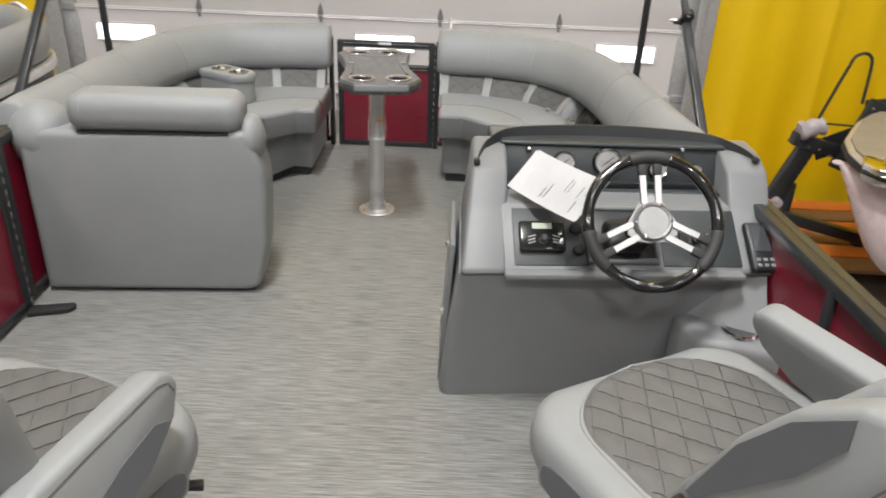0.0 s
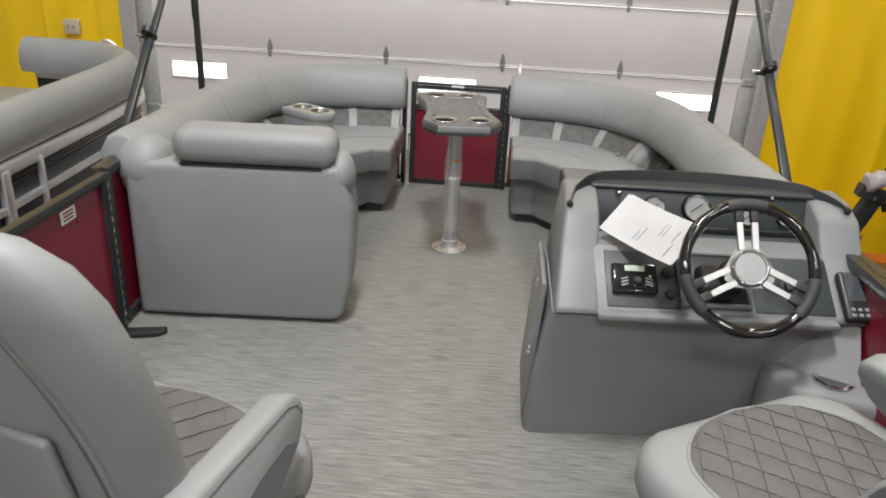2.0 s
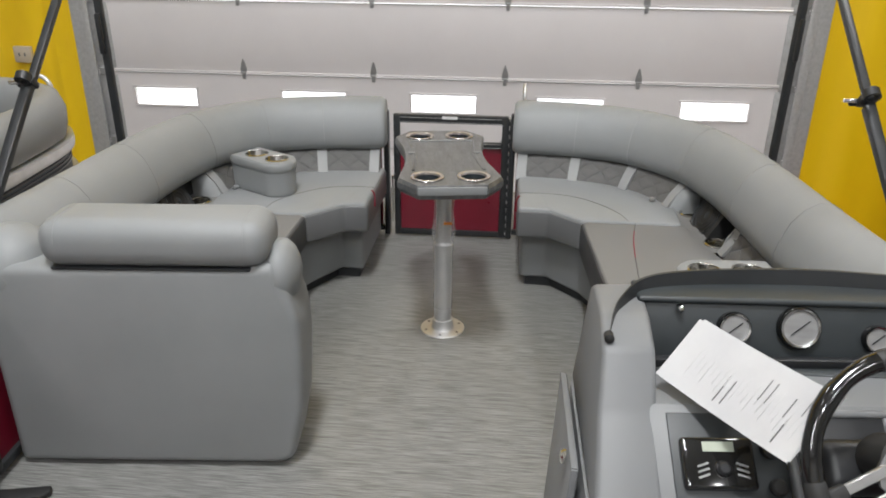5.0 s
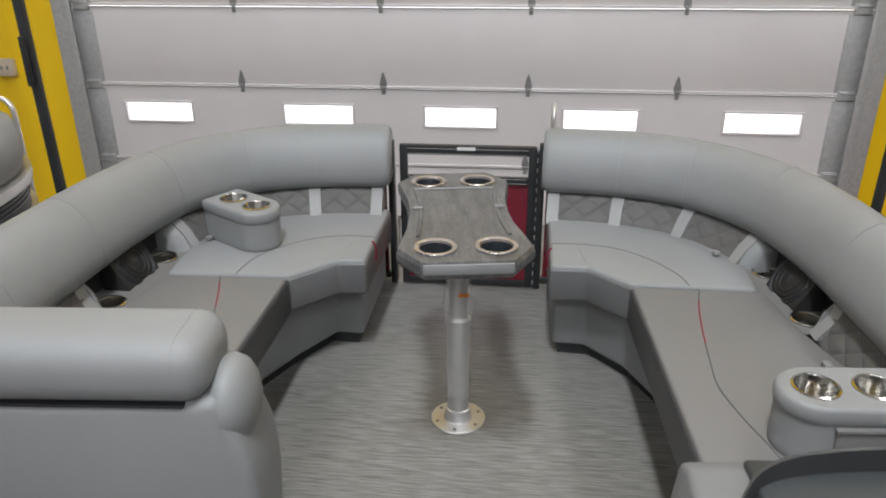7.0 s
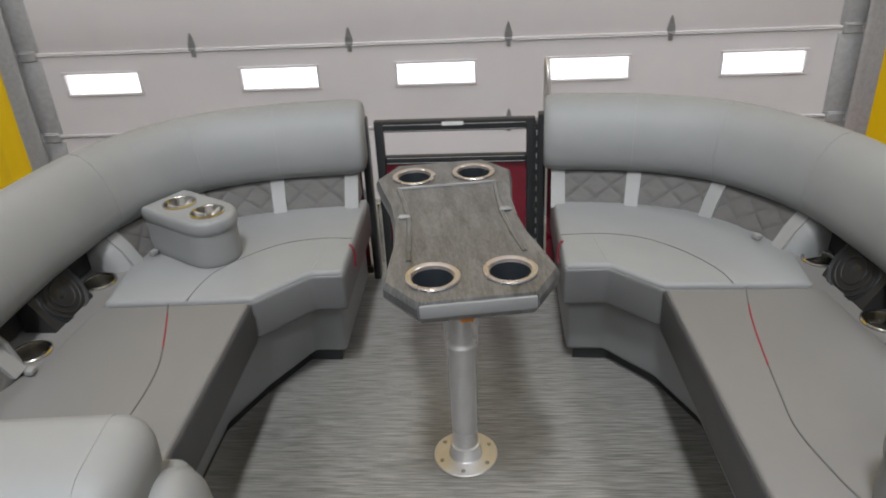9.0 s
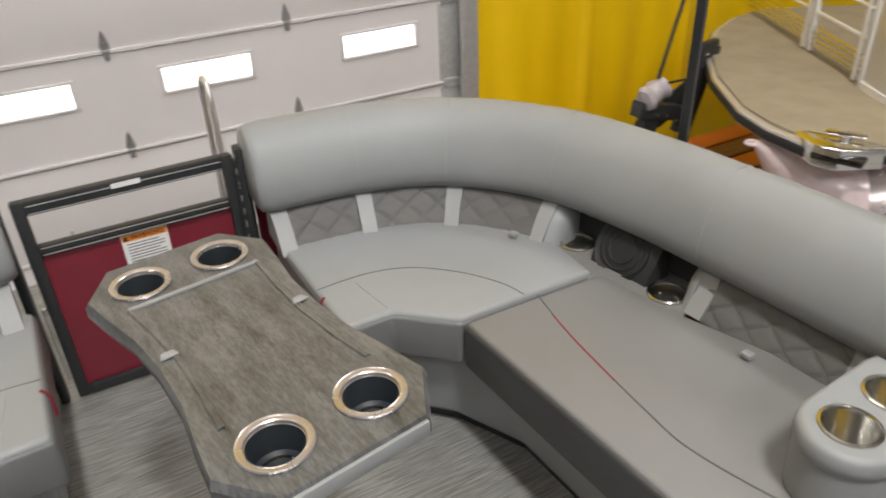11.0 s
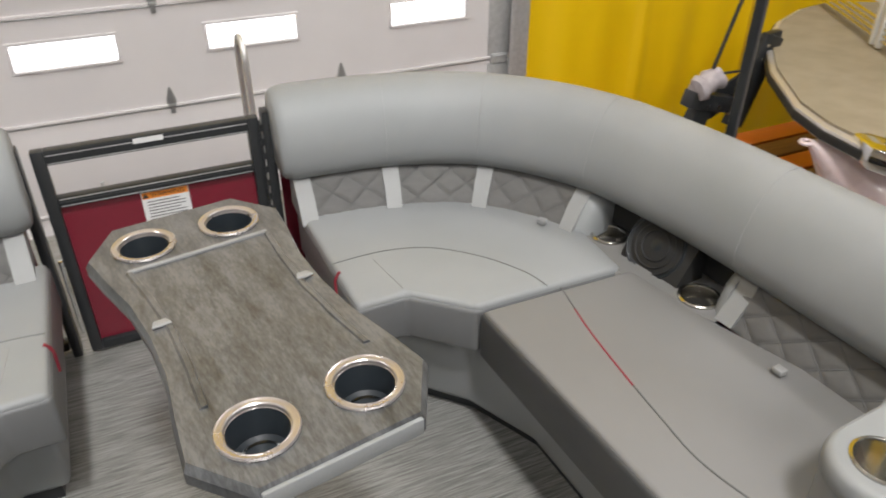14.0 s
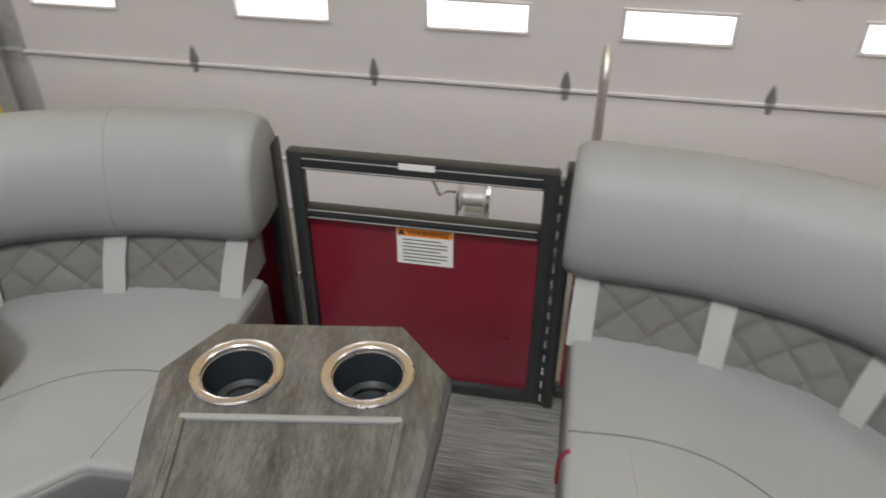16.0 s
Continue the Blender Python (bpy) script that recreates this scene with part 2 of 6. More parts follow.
def loft(rings, closed=True, caps=True):
    """A skin over rings of the same number of points."""
    bm = bmesh.new()
    vs = [[bm.verts.new(p) for p in r] for r in rings]
    n = len(rings[0])
    for a, b in zip(vs, vs[1:]):
        for k in range(n if closed else n - 1):
            bm.faces.new((a[k], a[(k + 1) % n], b[(k + 1) % n], b[k]))
    if caps and closed:
        bm.faces.new(vs[0])
        bm.faces.new(list(reversed(vs[-1])))
    return bm


def plate(outer, holes, z):
    """A flat face with round holes; holes: (x, y, r)."""
    bm = bmesh.new()
    loops = [[(x, y) for x, y in outer]] + [[(hx + r * math.cos(2 * math.pi * k / 28), hy + r * math.sin(2 * math.pi * k / 28)) for k in range(28)] for hx, hy, r in holes]
    for lp in loops:
        vs = [bm.verts.new((x, y, z)) for x, y in lp]
        for a, b in zip(vs, vs[1:] + vs[:1]):
            bm.edges.new((a, b))
    bmesh.ops.triangle_fill(bm, edges=bm.edges[:], use_beauty=True)
    return bm


def tube(pts, r, n=10, caps=True):
    pts = [Vector(p) for p in pts]
    rings, side = [], None
    for k, p in enumerate(pts):
        d = (pts[min(k + 1, len(pts) - 1)] - pts[max(k - 1, 0)]).normalized()
        if side is None:
            side = d.orthogonal().normalized()
        side = (side - d * side.dot(d)).normalized()
        up = d.cross(side)
        rad = r[k] if isinstance(r, (list, tuple)) else r
        rings.append([p + rad * (math.cos(a) * side + math.sin(a) * up) for a in (2 * math.pi * j / n for j in range(n))])
    return loft(rings, True, caps)


def lathe(prof, n=32, caps=True):
    """Turned about z; prof: (radius, z) from one end to the other."""
    return loft([[(r * math.cos(2 * math.pi * j / n), r * math.sin(2 * math.pi * j / n), z) for j in range(n)] for r, z in prof], True, caps)


def ring(r0, r1, z0, z1, n=36):
    prof = [(r0, z0), (r1, z0), (r1, z1 - 0.002), (r1 - 0.002, z1), (r0 + 0.002, z1), (r0, z1 - 0.002), (r0, z0)]
    return lathe(prof, n, False)


def curve(pts, n=8):
    """Catmull-Rom through points."""
    pts = [Vector(p) for p in pts]
    out = []
    for k in range(len(pts) - 1):
        a, b, c, d = pts[max(k - 1, 0)], pts[k], pts[k + 1], pts[min(k + 2, len(pts) - 1)]
        for j in range(n):
            t = j / n
            out.append(0.5 * (2 * b + (c - a) * t + (2 * a - 5 * b + 4 * c - d) * t * t + (3 * b - a - 3 * c + d) * t ** 3))
    return out + [pts[-1]]


def outward(path, side):
    """Unit normals of a plan path, to the outside of the boat (side 1: starboard)."""
    out = []
    for k in range(len(path)):
        d = path[min(k + 1, len(path) - 1)] - path[max(k - 1, 0)]
        nrm = Vector((d.y, -d.x, 0)).normalized()
        out.append(nrm * (-side))
    return out


def sweep(path, normals, prof, caps=True, shrink=0.0):
    """prof (outward, z) carried along a plan path; shrink rounds the two ends."""
    rings = []
    cx = sum(p[0] for p in prof) / len(prof)
    cz = sum(p[1] for p in prof) / len(prof)
    last = len(path) - 1
    for k, (p, nrm) in enumerate(zip(path, normals)):
        rings.append([Vector((p.x, p.y, 0)) + nrm * a + Vector((0, 0, z)) for a, z in prof])
    if shrink:
        for end, idx in ((0, 0), (1, last)):
            p, q = path[idx], path[1 if end == 0 else last - 1]
            d = (p - q).normalized()
            extra = []
            for s, f in ((0.55, 0.96), (0.85, 0.88), (1.0, 0.76)):
                extra.append([Vector((p.x, p.y, 0)) + d * shrink * s + normals[idx] * (cx + (a - cx) * f) + Vector((0, 0, cz + (z - cz) * f)) for a, z in prof])
            rings = (list(reversed(extra)) + rings) if end == 0 else rings + extra
    return loft(rings, True, caps)


def text(name, body, size, mat, parent, m, label=""):
    """Flat lettering as a mesh."""
    cu = bpy.data.curves.new(name, "FONT")
    cu.body, cu.size, cu.align_x, cu.align_y, cu.extrude = body, size, "CENTER", "CENTER", 0.0004
    tmp = bpy.data.objects.new(name, cu)
    scene.collection.objects.link(tmp)
    me = bpy.data.meshes.new_from_object(tmp.evaluated_get(bpy.context.evaluated_depsgraph_get()))
    bpy.data.objects.remove(tmp)
    me.materials.clear()
    me.materials.append(mat)
    ob = new(name, me)
    ob.parent = parent
    ob.matrix_local = m
    if label:
        ob["label"] = label
    return ob


# ---- the hall ----
def slab(name, c, s, mat, label, bev=0.0):
    return tagged(part(name, box(c, s, bev), mat), label, name.split("_")[0], kind="structure")


DOOR_Y = 7.5
DOOR_L, DOOR_R, DOOR_TOP = -3.28, 2.68, 2.75
slab("floor", (1.0, 0.9, FLOOR_Z - 0.1), (18.0, 14.6, 0.2), SHOP_FLOOR, "worn grey concrete floor of the boat hall")
# ceiling and these three walls are added unseen to close the hall
slab("ceiling", (1.0, 0.9, CEIL_Z + 0.1), (18.0, 14.6, 0.2), WALL_PAINT, "assumed grey ceiling of the hall, out of view")
slab("wall_south", (1.0, -6.1, 2.5), (18.0, 0.2, 7.8), WALL_PAINT, "assumed plain grey wall behind the boats, out of view")
slab("wall_west", (-7.9, 0.9, 2.5), (0.2, 13.8, 7.8), WALL_PAINT, "assumed plain grey side wall, out of view")
slab("wall_east", (9.9, 0.9, 2.5), (0.2, 13.8, 7.8), WALL_PAINT, "assumed plain grey side wall, out of view")


def yellow_sheet(x0, x1, z0, z1, ribs):
    """Sheet cladding with soft vertical folds between its seams."""
    bm = bmesh.new()
    n = max(2, int((x1 - x0) / 0.04))
    rows = []
    for z in (z0, z1):
        rows.append([])
        for k in range(n + 1):
            x = x0 + (x1 - x0) * k / n
            d = 0.012 * math.sin(x * 7.3) + 0.008 * math.sin(x * 17.0 + 1.0)
            near = min(abs(x - r) for r in ribs)
            d += -0.02 if near < 0.03 else 0
            rows[-1].append((bm.verts.new((x, DOOR_Y + 0.03 + d, z)), bm.verts.new((x, DOOR_Y + 0.25, z))))
    for k in range(n):
        a, b = rows
        bm.faces.new((a[k][0], a[k + 1][0], b[k + 1][0], b[k][0]))
        bm.faces.new((a[k][1], b[k][1], b[k + 1][1], a[k + 1][1]))
        bm.faces.new((a[k][0], a[k][1], a[k + 1][1], a[k + 1][0]))
        bm.faces.new((b[k][0], b[k + 1][0], b[k + 1][1], b[k][1]))
    for k in (0, n):
        bm.faces.new((rows[0][k][0], rows[1][k][0], rows[1][k][1], rows[0][k][1]))
    return bm


for nm, x0, x1, z0, z1 in (("wall_north_1", -7.8, DOOR_L - 0.12, FLOOR_Z, CEIL_Z), ("wall_north_2", DOOR_R + 0.12, 9.8, FLOOR_Z, CEIL_Z),
                           ("wall_north_3", DOOR_L - 0.12, DOOR_R + 0.12, DOOR_TOP, CEIL_Z)):
    ribs = [-6.4, -5.3, -4.2, -3.62, 3.9, 5.0, 6.2, 7.4]
    tagged(part(nm, yellow_sheet(x0, x1, z0, z1, ribs), YELLOW), "bright yellow sheet-clad wall beside the garage door", "wall", kind="structure")

backdrop = tagged(part("backdrop", box((-0.3, 7.95, 0.4), (6.4, 0.02, 3.6)), SKY_GLOW), "bright daylight outside the garage door", "backdrop", kind="structure")

# overhead door in sections
JOINTS = (FLOOR_Z, -0.90, -0.30, 0.315, 0.92, 1.51, 2.12, DOOR_TOP)
WINDOWS = (-2.963, -1.643, -0.513, 0.558, 1.754)
HINGES = (-3.08, -1.96, -0.83, 0.285, 1.388, 2.50)
door = tagged(new("door_1"), "white sectional overhead garage door, closed, with small windows", "garage door", kind="structure")
MID_L, MID_R = -3.27, 2.67
for k, (z0, z1) in enumerate(zip(JOINTS, JOINTS[1:])):
    z0 += 0.004
    z1 -= 0.004
    if k == 3 - 1:
        w0, w1 = 0.024, 0.186
        bms = [box(((MID_L + MID_R) / 2, DOOR_Y + 0.025, (z0 + w0) / 2), (MID_R - MID_L, 0.05, w0 - z0)),
               box(((MID_L + MID_R) / 2, DOOR_Y + 0.025, (w1 + z1) / 2), (MID_R - MID_L, 0.05, z1 - w1))]
        xs = [MID_L] + [v for w in WINDOWS for v in (w, w + 0.565)] + [MID_R]
        for a, b in zip(xs[::2], xs[1::2]):
            bms.append(box(((a + b) / 2, DOOR_Y + 0.025, (w0 + w1) / 2), (b - a, 0.05, w1 - w0)))
        part("door_section", merge(*bms), DOOR_WHITE, door)
        for w in WINDOWS:
            win = part("window_frame", merge(box((w + 0.2825, DOOR_Y - 0.004, w1), (0.59, 0.016, 0.018), 0.004), box((w + 0.2825, DOOR_Y - 0.004, w0), (0.59, 0.016, 0.018), 0.004),
                                             box((w, DOOR_Y - 0.004, (w0 + w1) / 2), (0.018, 0.016, w1 - w0), 0.004), box((w + 0.565, DOOR_Y - 0.004, (w0 + w1) / 2), (0.018, 0.016, w1 - w0), 0.004)), DOOR_WHITE, door)
            pane = part("pane", box((w + 0.2825, DOOR_Y + 0.03, (w0 + w1) / 2), (0.55, 0.006, w1 - w0)), make_glass("window_acrylic", (0.97, 0.98, 1.0), 0.25) if w == WINDOWS[0] else bpy.data.materials["window_acrylic"], win)
            pane.visible_shadow = False
    else:
        part("door_section", box(((MID_L + MID_R) / 2, DOOR_Y + 0.025, (z0 + z1) / 2), (MID_R - MID_L, 0.05, z1 - z0), 0.004), DOOR_WHITE, door)
    # rolled lip along the joint and a shallow stiffening groove above it
    if k:
        part("joint_lip", box(((MID_L + MID_R) / 2, DOOR_Y - 0.008, z0 + 0.012), (MID_R - MID_L, 0.018, 0.02), 0.006), DOOR_WHITE, door)
        part("joint_seal", box(((MID_L + MID_R) / 2, DOOR_Y - 0.003, z0 - 0.006), (MID_R - MID_L, 0.008, 0.006)), GALV, door)
    for x in (MID_L + 0.085, MID_R - 0.085):
        part("end_stile", box((x, DOOR_Y - 0.006, (z0 + z1) / 2), (0.17, 0.014, z1 - z0 - 0.05), 0.003), GALV, door)


def hinge_mesh():
    poly = [(-0.026, 0), (0.026, 0), (0.028, 0.035), (0.012, 0.095), (0.0, 0.125), (-0.012, 0.095), (-0.028, 0.035)]
    a = moved(prism(poly, 0, 0.012, 0.003, 1), pose(0, 0, 0, 90, 0, 0))
    b = box((0, -0.014, 0.005), (0.05, 0.022, 0.016), 0.004)
    c = box((0, -0.006, -0.025), (0.03, 0.012, 0.05), 0.004)
    d = box((0, -0.014, 0.05), (0.012, 0.01, 0.012), 0.003)
    return merge(a, b, c, d)


hinge_first = None
for z in JOINTS[1:-1]:
    for x in HINGES[1:-1]:
        if hinge_first is None:
            hinge_first = part("hinge", hinge_mesh(), HINGE, door)
            ob = hinge_first
        else:
            ob = new("hinge", hinge_first.data)
            ob.parent = door
        ob.location = (x, DOOR_Y - 0.002, z + 0.012)
for side, x in ((-1, DOOR_L), (1, DOOR_R)):
    tr = tagged(new("trim"), "galvanised steel door track and jamb angle", "door track", kind="structure")
    part("track", merge(box((x, DOOR_Y - 0.05, 0.7), (0.03, 0.09, 4.2), 0.004), box((x - side * 0.03, DOOR_Y - 0.095, 0.7), (0.05, 0.012, 4.2), 0.003)), GALV, tr)
    part("jamb_angle", box((x + side * 0.075, DOOR_Y + 0.02, 0.7), (0.13, 0.10, 4.2), 0.004), GALV, tr)
    for z in JOINTS[1:-1]:
        part("roller_bracket", merge(box((x - side * 0.10, DOOR_Y - 0.02, z + 0.01), (0.12, 0.02, 0.07), 0.004), moved(lathe([(0.022, -0.015), (0.022, 0.015)], 16), Matrix.Translation((x - side * 0.02, DOOR_Y - 0.06, z + 0.03)) @ pose(0, 0, 0, 90))), GALV, tr)
        part("stem", moved(lathe([(0.006, -0.08), (0.006, 0.08)], 8), Matrix.Translation((x - side * 0.06, DOOR_Y - 0.035, z + 0.03)) @ pose(0, 0, 0, 0, 90)), GALV, tr)

# unseen lamps of the hall: the row over the boat is the brightest
# cast shadows place the middle lamp; the rest are added as fill
LAMP_Y = (-3.4, 1.1, 5.4)
LAMP_WATTS = {(x, y): w for x, ws in ((-3.4, (110, 16, 70)), (-0.05, (200, 395, 16)), (3.6, (115, 42, 104))) for y, w in zip(LAMP_Y, ws)}
for x in (-3.4, -0.05, 3.6):
    for y in LAMP_Y:
        lamp = thing("ceiling_light", "assumed white strip light under the hall ceiling, out of view", "ceiling light", (x, y, CEIL_Z), group="strip lights of the hall")
        part("housing", box((0, 0, -0.03), (0.54, 1.28, 0.06), 0.01), WALL_PAINT, lamp)
        part("diffuser", box((0, 0, -0.075), (0.5, 1.22, 0.03), 0.01), TUBE_GLOW, lamp)
        area_lamp("strip_lamp", (x, y, CEIL_Z - 0.1), 0.5, 1.2, LAMP_WATTS[(x, y)], (1.0, 0.985, 0.965))

# outlet on the yellow wall
outlet = thing("wall_outlet", "beige electrical outlet box on the yellow wall", "outlet", (-3.93, DOOR_Y + 0.02, 0.44))
part("cover", box((0, -0.02, 0), (0.16, 0.05, 0.14), 0.012), OUTLET_BEIGE, outlet)
for x in (-0.025, 0.025):
    part("socket", box((x, -0.047, 0), (0.012, 0.006, 0.03)), INK, outlet)


# ---- the boat ----
CX = 0.035
deck_poly = [(-1.28, -1.2), (1.62, -1.2), (1.45, 3.2), (1.36, 4.6), (1.25, 5.2), (0.9, 5.55), (-0.9, 5.55), (-1.2, 5.2), (-1.28, 4.6)]
boat = thing("pontoon_deck", "pontoon boat deck covered with grey woven vinyl flooring", "boat deck", (0, 0, 0))
part("woven_floor", prism(deck_poly, -0.03, 0.0), WOVEN, boat, smooth=0)
part("deck_frame", prism([(x * 1.01, y * 1.004) for x, y in deck_poly], -0.14, -0.031, 0.01), ALU, boat)
for x in (-0.85, 0.95):
    part("pontoon", moved(lathe([(0.05, 5.1), (0.2, 4.75), (0.31, 4.2), (0.31, -1.2)], 24), Matrix.Translation((x, 0, -0.45)) @ pose(0, 0, 0, -90) @ Matrix.Diagonal((1, 1, 1, 1))), ALU, boat)
    part("bunk", box((x, 1.6, -0.84), (0.14, 4.6, 0.16), 0.01), POWDER, boat)
    for y in (0.0, 3.2):
        part("trailer_leg", box((x, y, -1.16), (0.1, 0.1, 0.48), 0.01), POWDER, boat)

# plan lines of the two lounges: where the backrest's lower inside edge runs
S_PATH = curve([(0.335, 4.63, 0), (0.62, 4.60, 0), (0.86, 4.50, 0), (1.035, 4.28, 0), (1.105, 4.02, 0), (1.135, 3.75, 0), (1.165, 3.30, 0), (1.20, 2.88, 0)], 12)
P_PATH = curve([(-0.275, 4.63, 0), (-0.56, 4.60, 0), (-0.80, 4.50, 0), (-0.955, 4.28, 0), (-1.01, 4.02, 0), (-1.025, 3.75, 0), (-1.03, 3.30, 0), (-1.035, 2.93, 0)], 12)
SEAT_Z = 0.41
BACK_PROF = [(0.000, 0.505), (-0.016, 0.53), (-0.022, 0.565), (-0.012, 0.61), (0.012, 0.67), (0.045, 0.710), (0.085, 0.733), (0.125, 0.733), (0.160, 0.711), (0.185, 0.67), (0.19, 0.60), (0.185, 0.52), (0.16, 0.50), (0.05, 0.497)]


def arc(path):
    s = [0.0]
    for a, b in zip(path, path[1:]):
        s.append(s[-1] + (b - a).length)
    return s


def stretch(path, s0, s1, step=0.012):
    """Even points of a path between two lengths along it."""
    s = arc(path)
    n = max(2, int(round((s1 - s0) / step)))
    out = []
    for k in range(n + 1):
        t = s0 + (s1 - s0) * k / n
        j = max(i for i in range(len(s) - 1) if s[i] <= t + 1e-9)
        f = (t - s[j]) / (s[j + 1] - s[j])
        out.append(path[j].lerp(path[j + 1], f))
    return out


def quilt_height(u, v, pitch, deep):
    """Puffed diamonds with stitched valleys."""
    a, b = (u + v) / pitch, (u - v) / pitch
    da, db = abs(a - round(a)), abs(b - round(b))
    d = min(da, db)
    return -deep * math.exp(-(d / 0.07) ** 2) + 0.35 * deep * math.sin(math.pi * abs(a - math.floor(a))) * math.sin(math.pi * abs(b - math.floor(b)))


def stitch_grid(rings, place, pitch, slope, lift, lo, hi, mat, parent):
    """Thread lines over a grid of points; place(i, j) gives u, v of a grid point."""
    lines = []
    nj, ni = len(rings), len(rings[0])
    for sgn in (1, -1):
        for c in range(lo, hi):
            run = []
            for j in range(1, nj - 1):
                u0, v = place(0, j)
                u1, _ = place(ni - 1, j)
                k = (c * pitch - sgn * slope * v - u0) / (u1 - u0) * (ni - 1)
                if 0.6 < k < ni - 1.6:
                    i = int(k)
                    run.append(Vector(rings[j][i]).lerp(Vector(rings[j][i + 1]), k - i) + Vector(lift))
                elif run:
                    break
            if len(run) > 2:
                lines.append(tube(run, 0.0014, 4))
    ob = part("stitching", merge(*lines), mat, parent)
    ob["kind"] = "stuff"
    return ob


def backrest(path, side, seams, parent, s1=None):
    s = arc(path)
    pts = stretch(path, 0.05, (s1 or s[-1]) - 0.05, 0.02)
    nrm = outward(pts, side)
    rings = []
    for k, (p, q) in enumerate(zip(pts, nrm)):
        here = 0.05 + 0.02 * k
        near = min([abs(here - m) for m in seams] + [9])
        f = 0.996 if near < 0.011 else 1.0
        rings.append([Vector((p.x, p.y, 0)) + q * (0.08 + (a - 0.08) * f) + Vector((0, 0, 0.61 + (z - 0.61) * f)) for a, z in BACK_PROF])
    for end in (0, -1):
        d = (pts[0] - pts[1]).normalized() if end == 0 else (pts[-1] - pts[-2]).normalized()
        p, q = pts[end], nrm[end]
        extra = [[Vector((p.x, p.y, 0)) + d * m + q * (0.08 + (a - 0.08) * f) + Vector((0, 0, 0.61 + (z - 0.61) * f)) for a, z in BACK_PROF] for m, f in ((0.025, 0.985), (0.043, 0.94), (0.05, 0.87))]
        rings = list(reversed(extra)) + rings if end == 0 else rings + extra
    ob = part("backrest", loft(rings), VINYL, parent, smooth=60)
    for m in seams:
        pt = stretch(path, m - 0.014, m + 0.014, 0.014)
        nn = outward(pt, side)
        for j in (1,):
            line = [pt[j] + nn[j] * (a - 0.0006 if a < 0.05 else a) + Vector((0, 0, z + (0.0006 if z > 0.68 else 0))) for a, z in BACK_PROF[0:9]]
            part("seam", tube(line, 0.0009, 5), STITCH_PALE, ob)
    return ob


def lumbar(path, side, s0, s1, parent, n0=-0.068, n1=0.03):
    """A quilted panel between seat and backrest."""
    pts = stretch(path, s0, s1, 0.005)
    nrm = outward(pts, side)
    rows = 26
    rings = []
    for k, (p, q) in enumerate(zip(pts, nrm)):
        r = []
        for j in range(rows + 1):
            v = j / rows
            h = quilt_height(0.005 * k, v * 0.13 * 1.5, 0.098, 0.0038)
            edge = min(v, 1 - v)
            r.append(Vector((p.x, p.y, 0)) + q * (n0 + (n1 - n0) * v - h * (1 if edge > 0.01 else 0)) + Vector((0, 0, SEAT_Z - 0.02 + v * 0.13)))
        r.append(Vector((p.x, p.y, 0)) + q * (n1 + 0.06) + Vector((0, 0, SEAT_Z + 0.11)))
        r.append(Vector((p.x, p.y, 0)) + q * (n1 + 0.06) + Vector((0, 0, SEAT_Z - 0.02)))
        rings.append(r)
    ob = part("quilted_panel", loft(rings), QUILT, parent, "diamond-stitched grey vinyl panel", smooth=75)
    # thread in the valleys
    rows_v, pitch, lines = 0.13 * 1.5, 0.098, []
    length = 0.005 * (len(pts) - 1)
    for sgn in (1, -1):
        for c in range(-3, int(length / pitch) + 4):
            run = []
            for j in range(1, rows):
                v = j / rows * rows_v
                u = c * pitch - sgn * v
                if 0.004 < u < length - 0.004:
                    k = u / 0.005
                    i = int(k)
                    run.append(rings[i][j].lerp(rings[min(i + 1, len(rings) - 1)][j], k - i) - nrm[i] * 0.0012)
            if len(run) > 2:
                lines.append(tube(run, 0.0013, 4))
    part("stitching", merge(*lines), STITCH, ob)["kind"] = "stuff"
    return ob


def strap(path, side, s, parent, width=0.046, n0=-0.074, n1=0.026):
    pts = stretch(path, s - width / 2, s + width / 2, 0.0115)
    nrm = outward(pts, side)
    prof = [(n0 - 0.004, SEAT_Z - 0.01), (n0 + 0.046 - 0.006, SEAT_Z + 0.05), (n1 - 0.006, SEAT_Z + 0.10), (n1 + 0.03, SEAT_Z + 0.112), (n1 + 0.05, SEAT_Z - 0.01)]
    return part("strap", sweep(pts, nrm, prof), VINYL_LIGHT, parent, "pale grey vinyl band", smooth=50)


def panel_end(path, side, s, way, parent, n0, n1=0.03):
    """The plain vinyl end of a quilted panel, rounding back into the recess."""
    rings = []
    for along, back in ((0.0, 0.0), (0.012, 0.003), (0.026, 0.014), (0.036, 0.030), (0.042, 0.052)):
        at = stretch(path, s + way * along, s + way * along + 0.01, 0.005)
        p, q = at[0], outward(at, side)[0]
        prof = [(n0 + back, SEAT_Z - 0.02), ((n0 * 0.55 + n1 * 0.45) - 0.008 + back, SEAT_Z + 0.045), (n1 + back, SEAT_Z + 0.105 - back * 0.5), (n1 + 0.07, SEAT_Z + 0.105 - back * 0.5), (n1 + 0.07, SEAT_Z - 0.02)]
        rings.append([Vector((p.x, p.y, 0)) + q * a + Vector((0, 0, z)) for a, z in prof])
    return part("panel_end", loft(rings), VINYL, parent, "plain grey vinyl end of a quilted panel", smooth=60)


def cushion_piece(name, poly, z0, z1, mat, parent, bev=0.022, label=""):
    return part(name, prism(poly, z0, z1, bev, 3), mat, parent, label, smooth=60)


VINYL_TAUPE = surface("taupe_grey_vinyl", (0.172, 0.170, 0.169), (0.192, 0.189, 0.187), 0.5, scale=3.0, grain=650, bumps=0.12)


SEAM_TAUPE = surface("taupe_seam", g(0.105), g(0.13), 0.7)


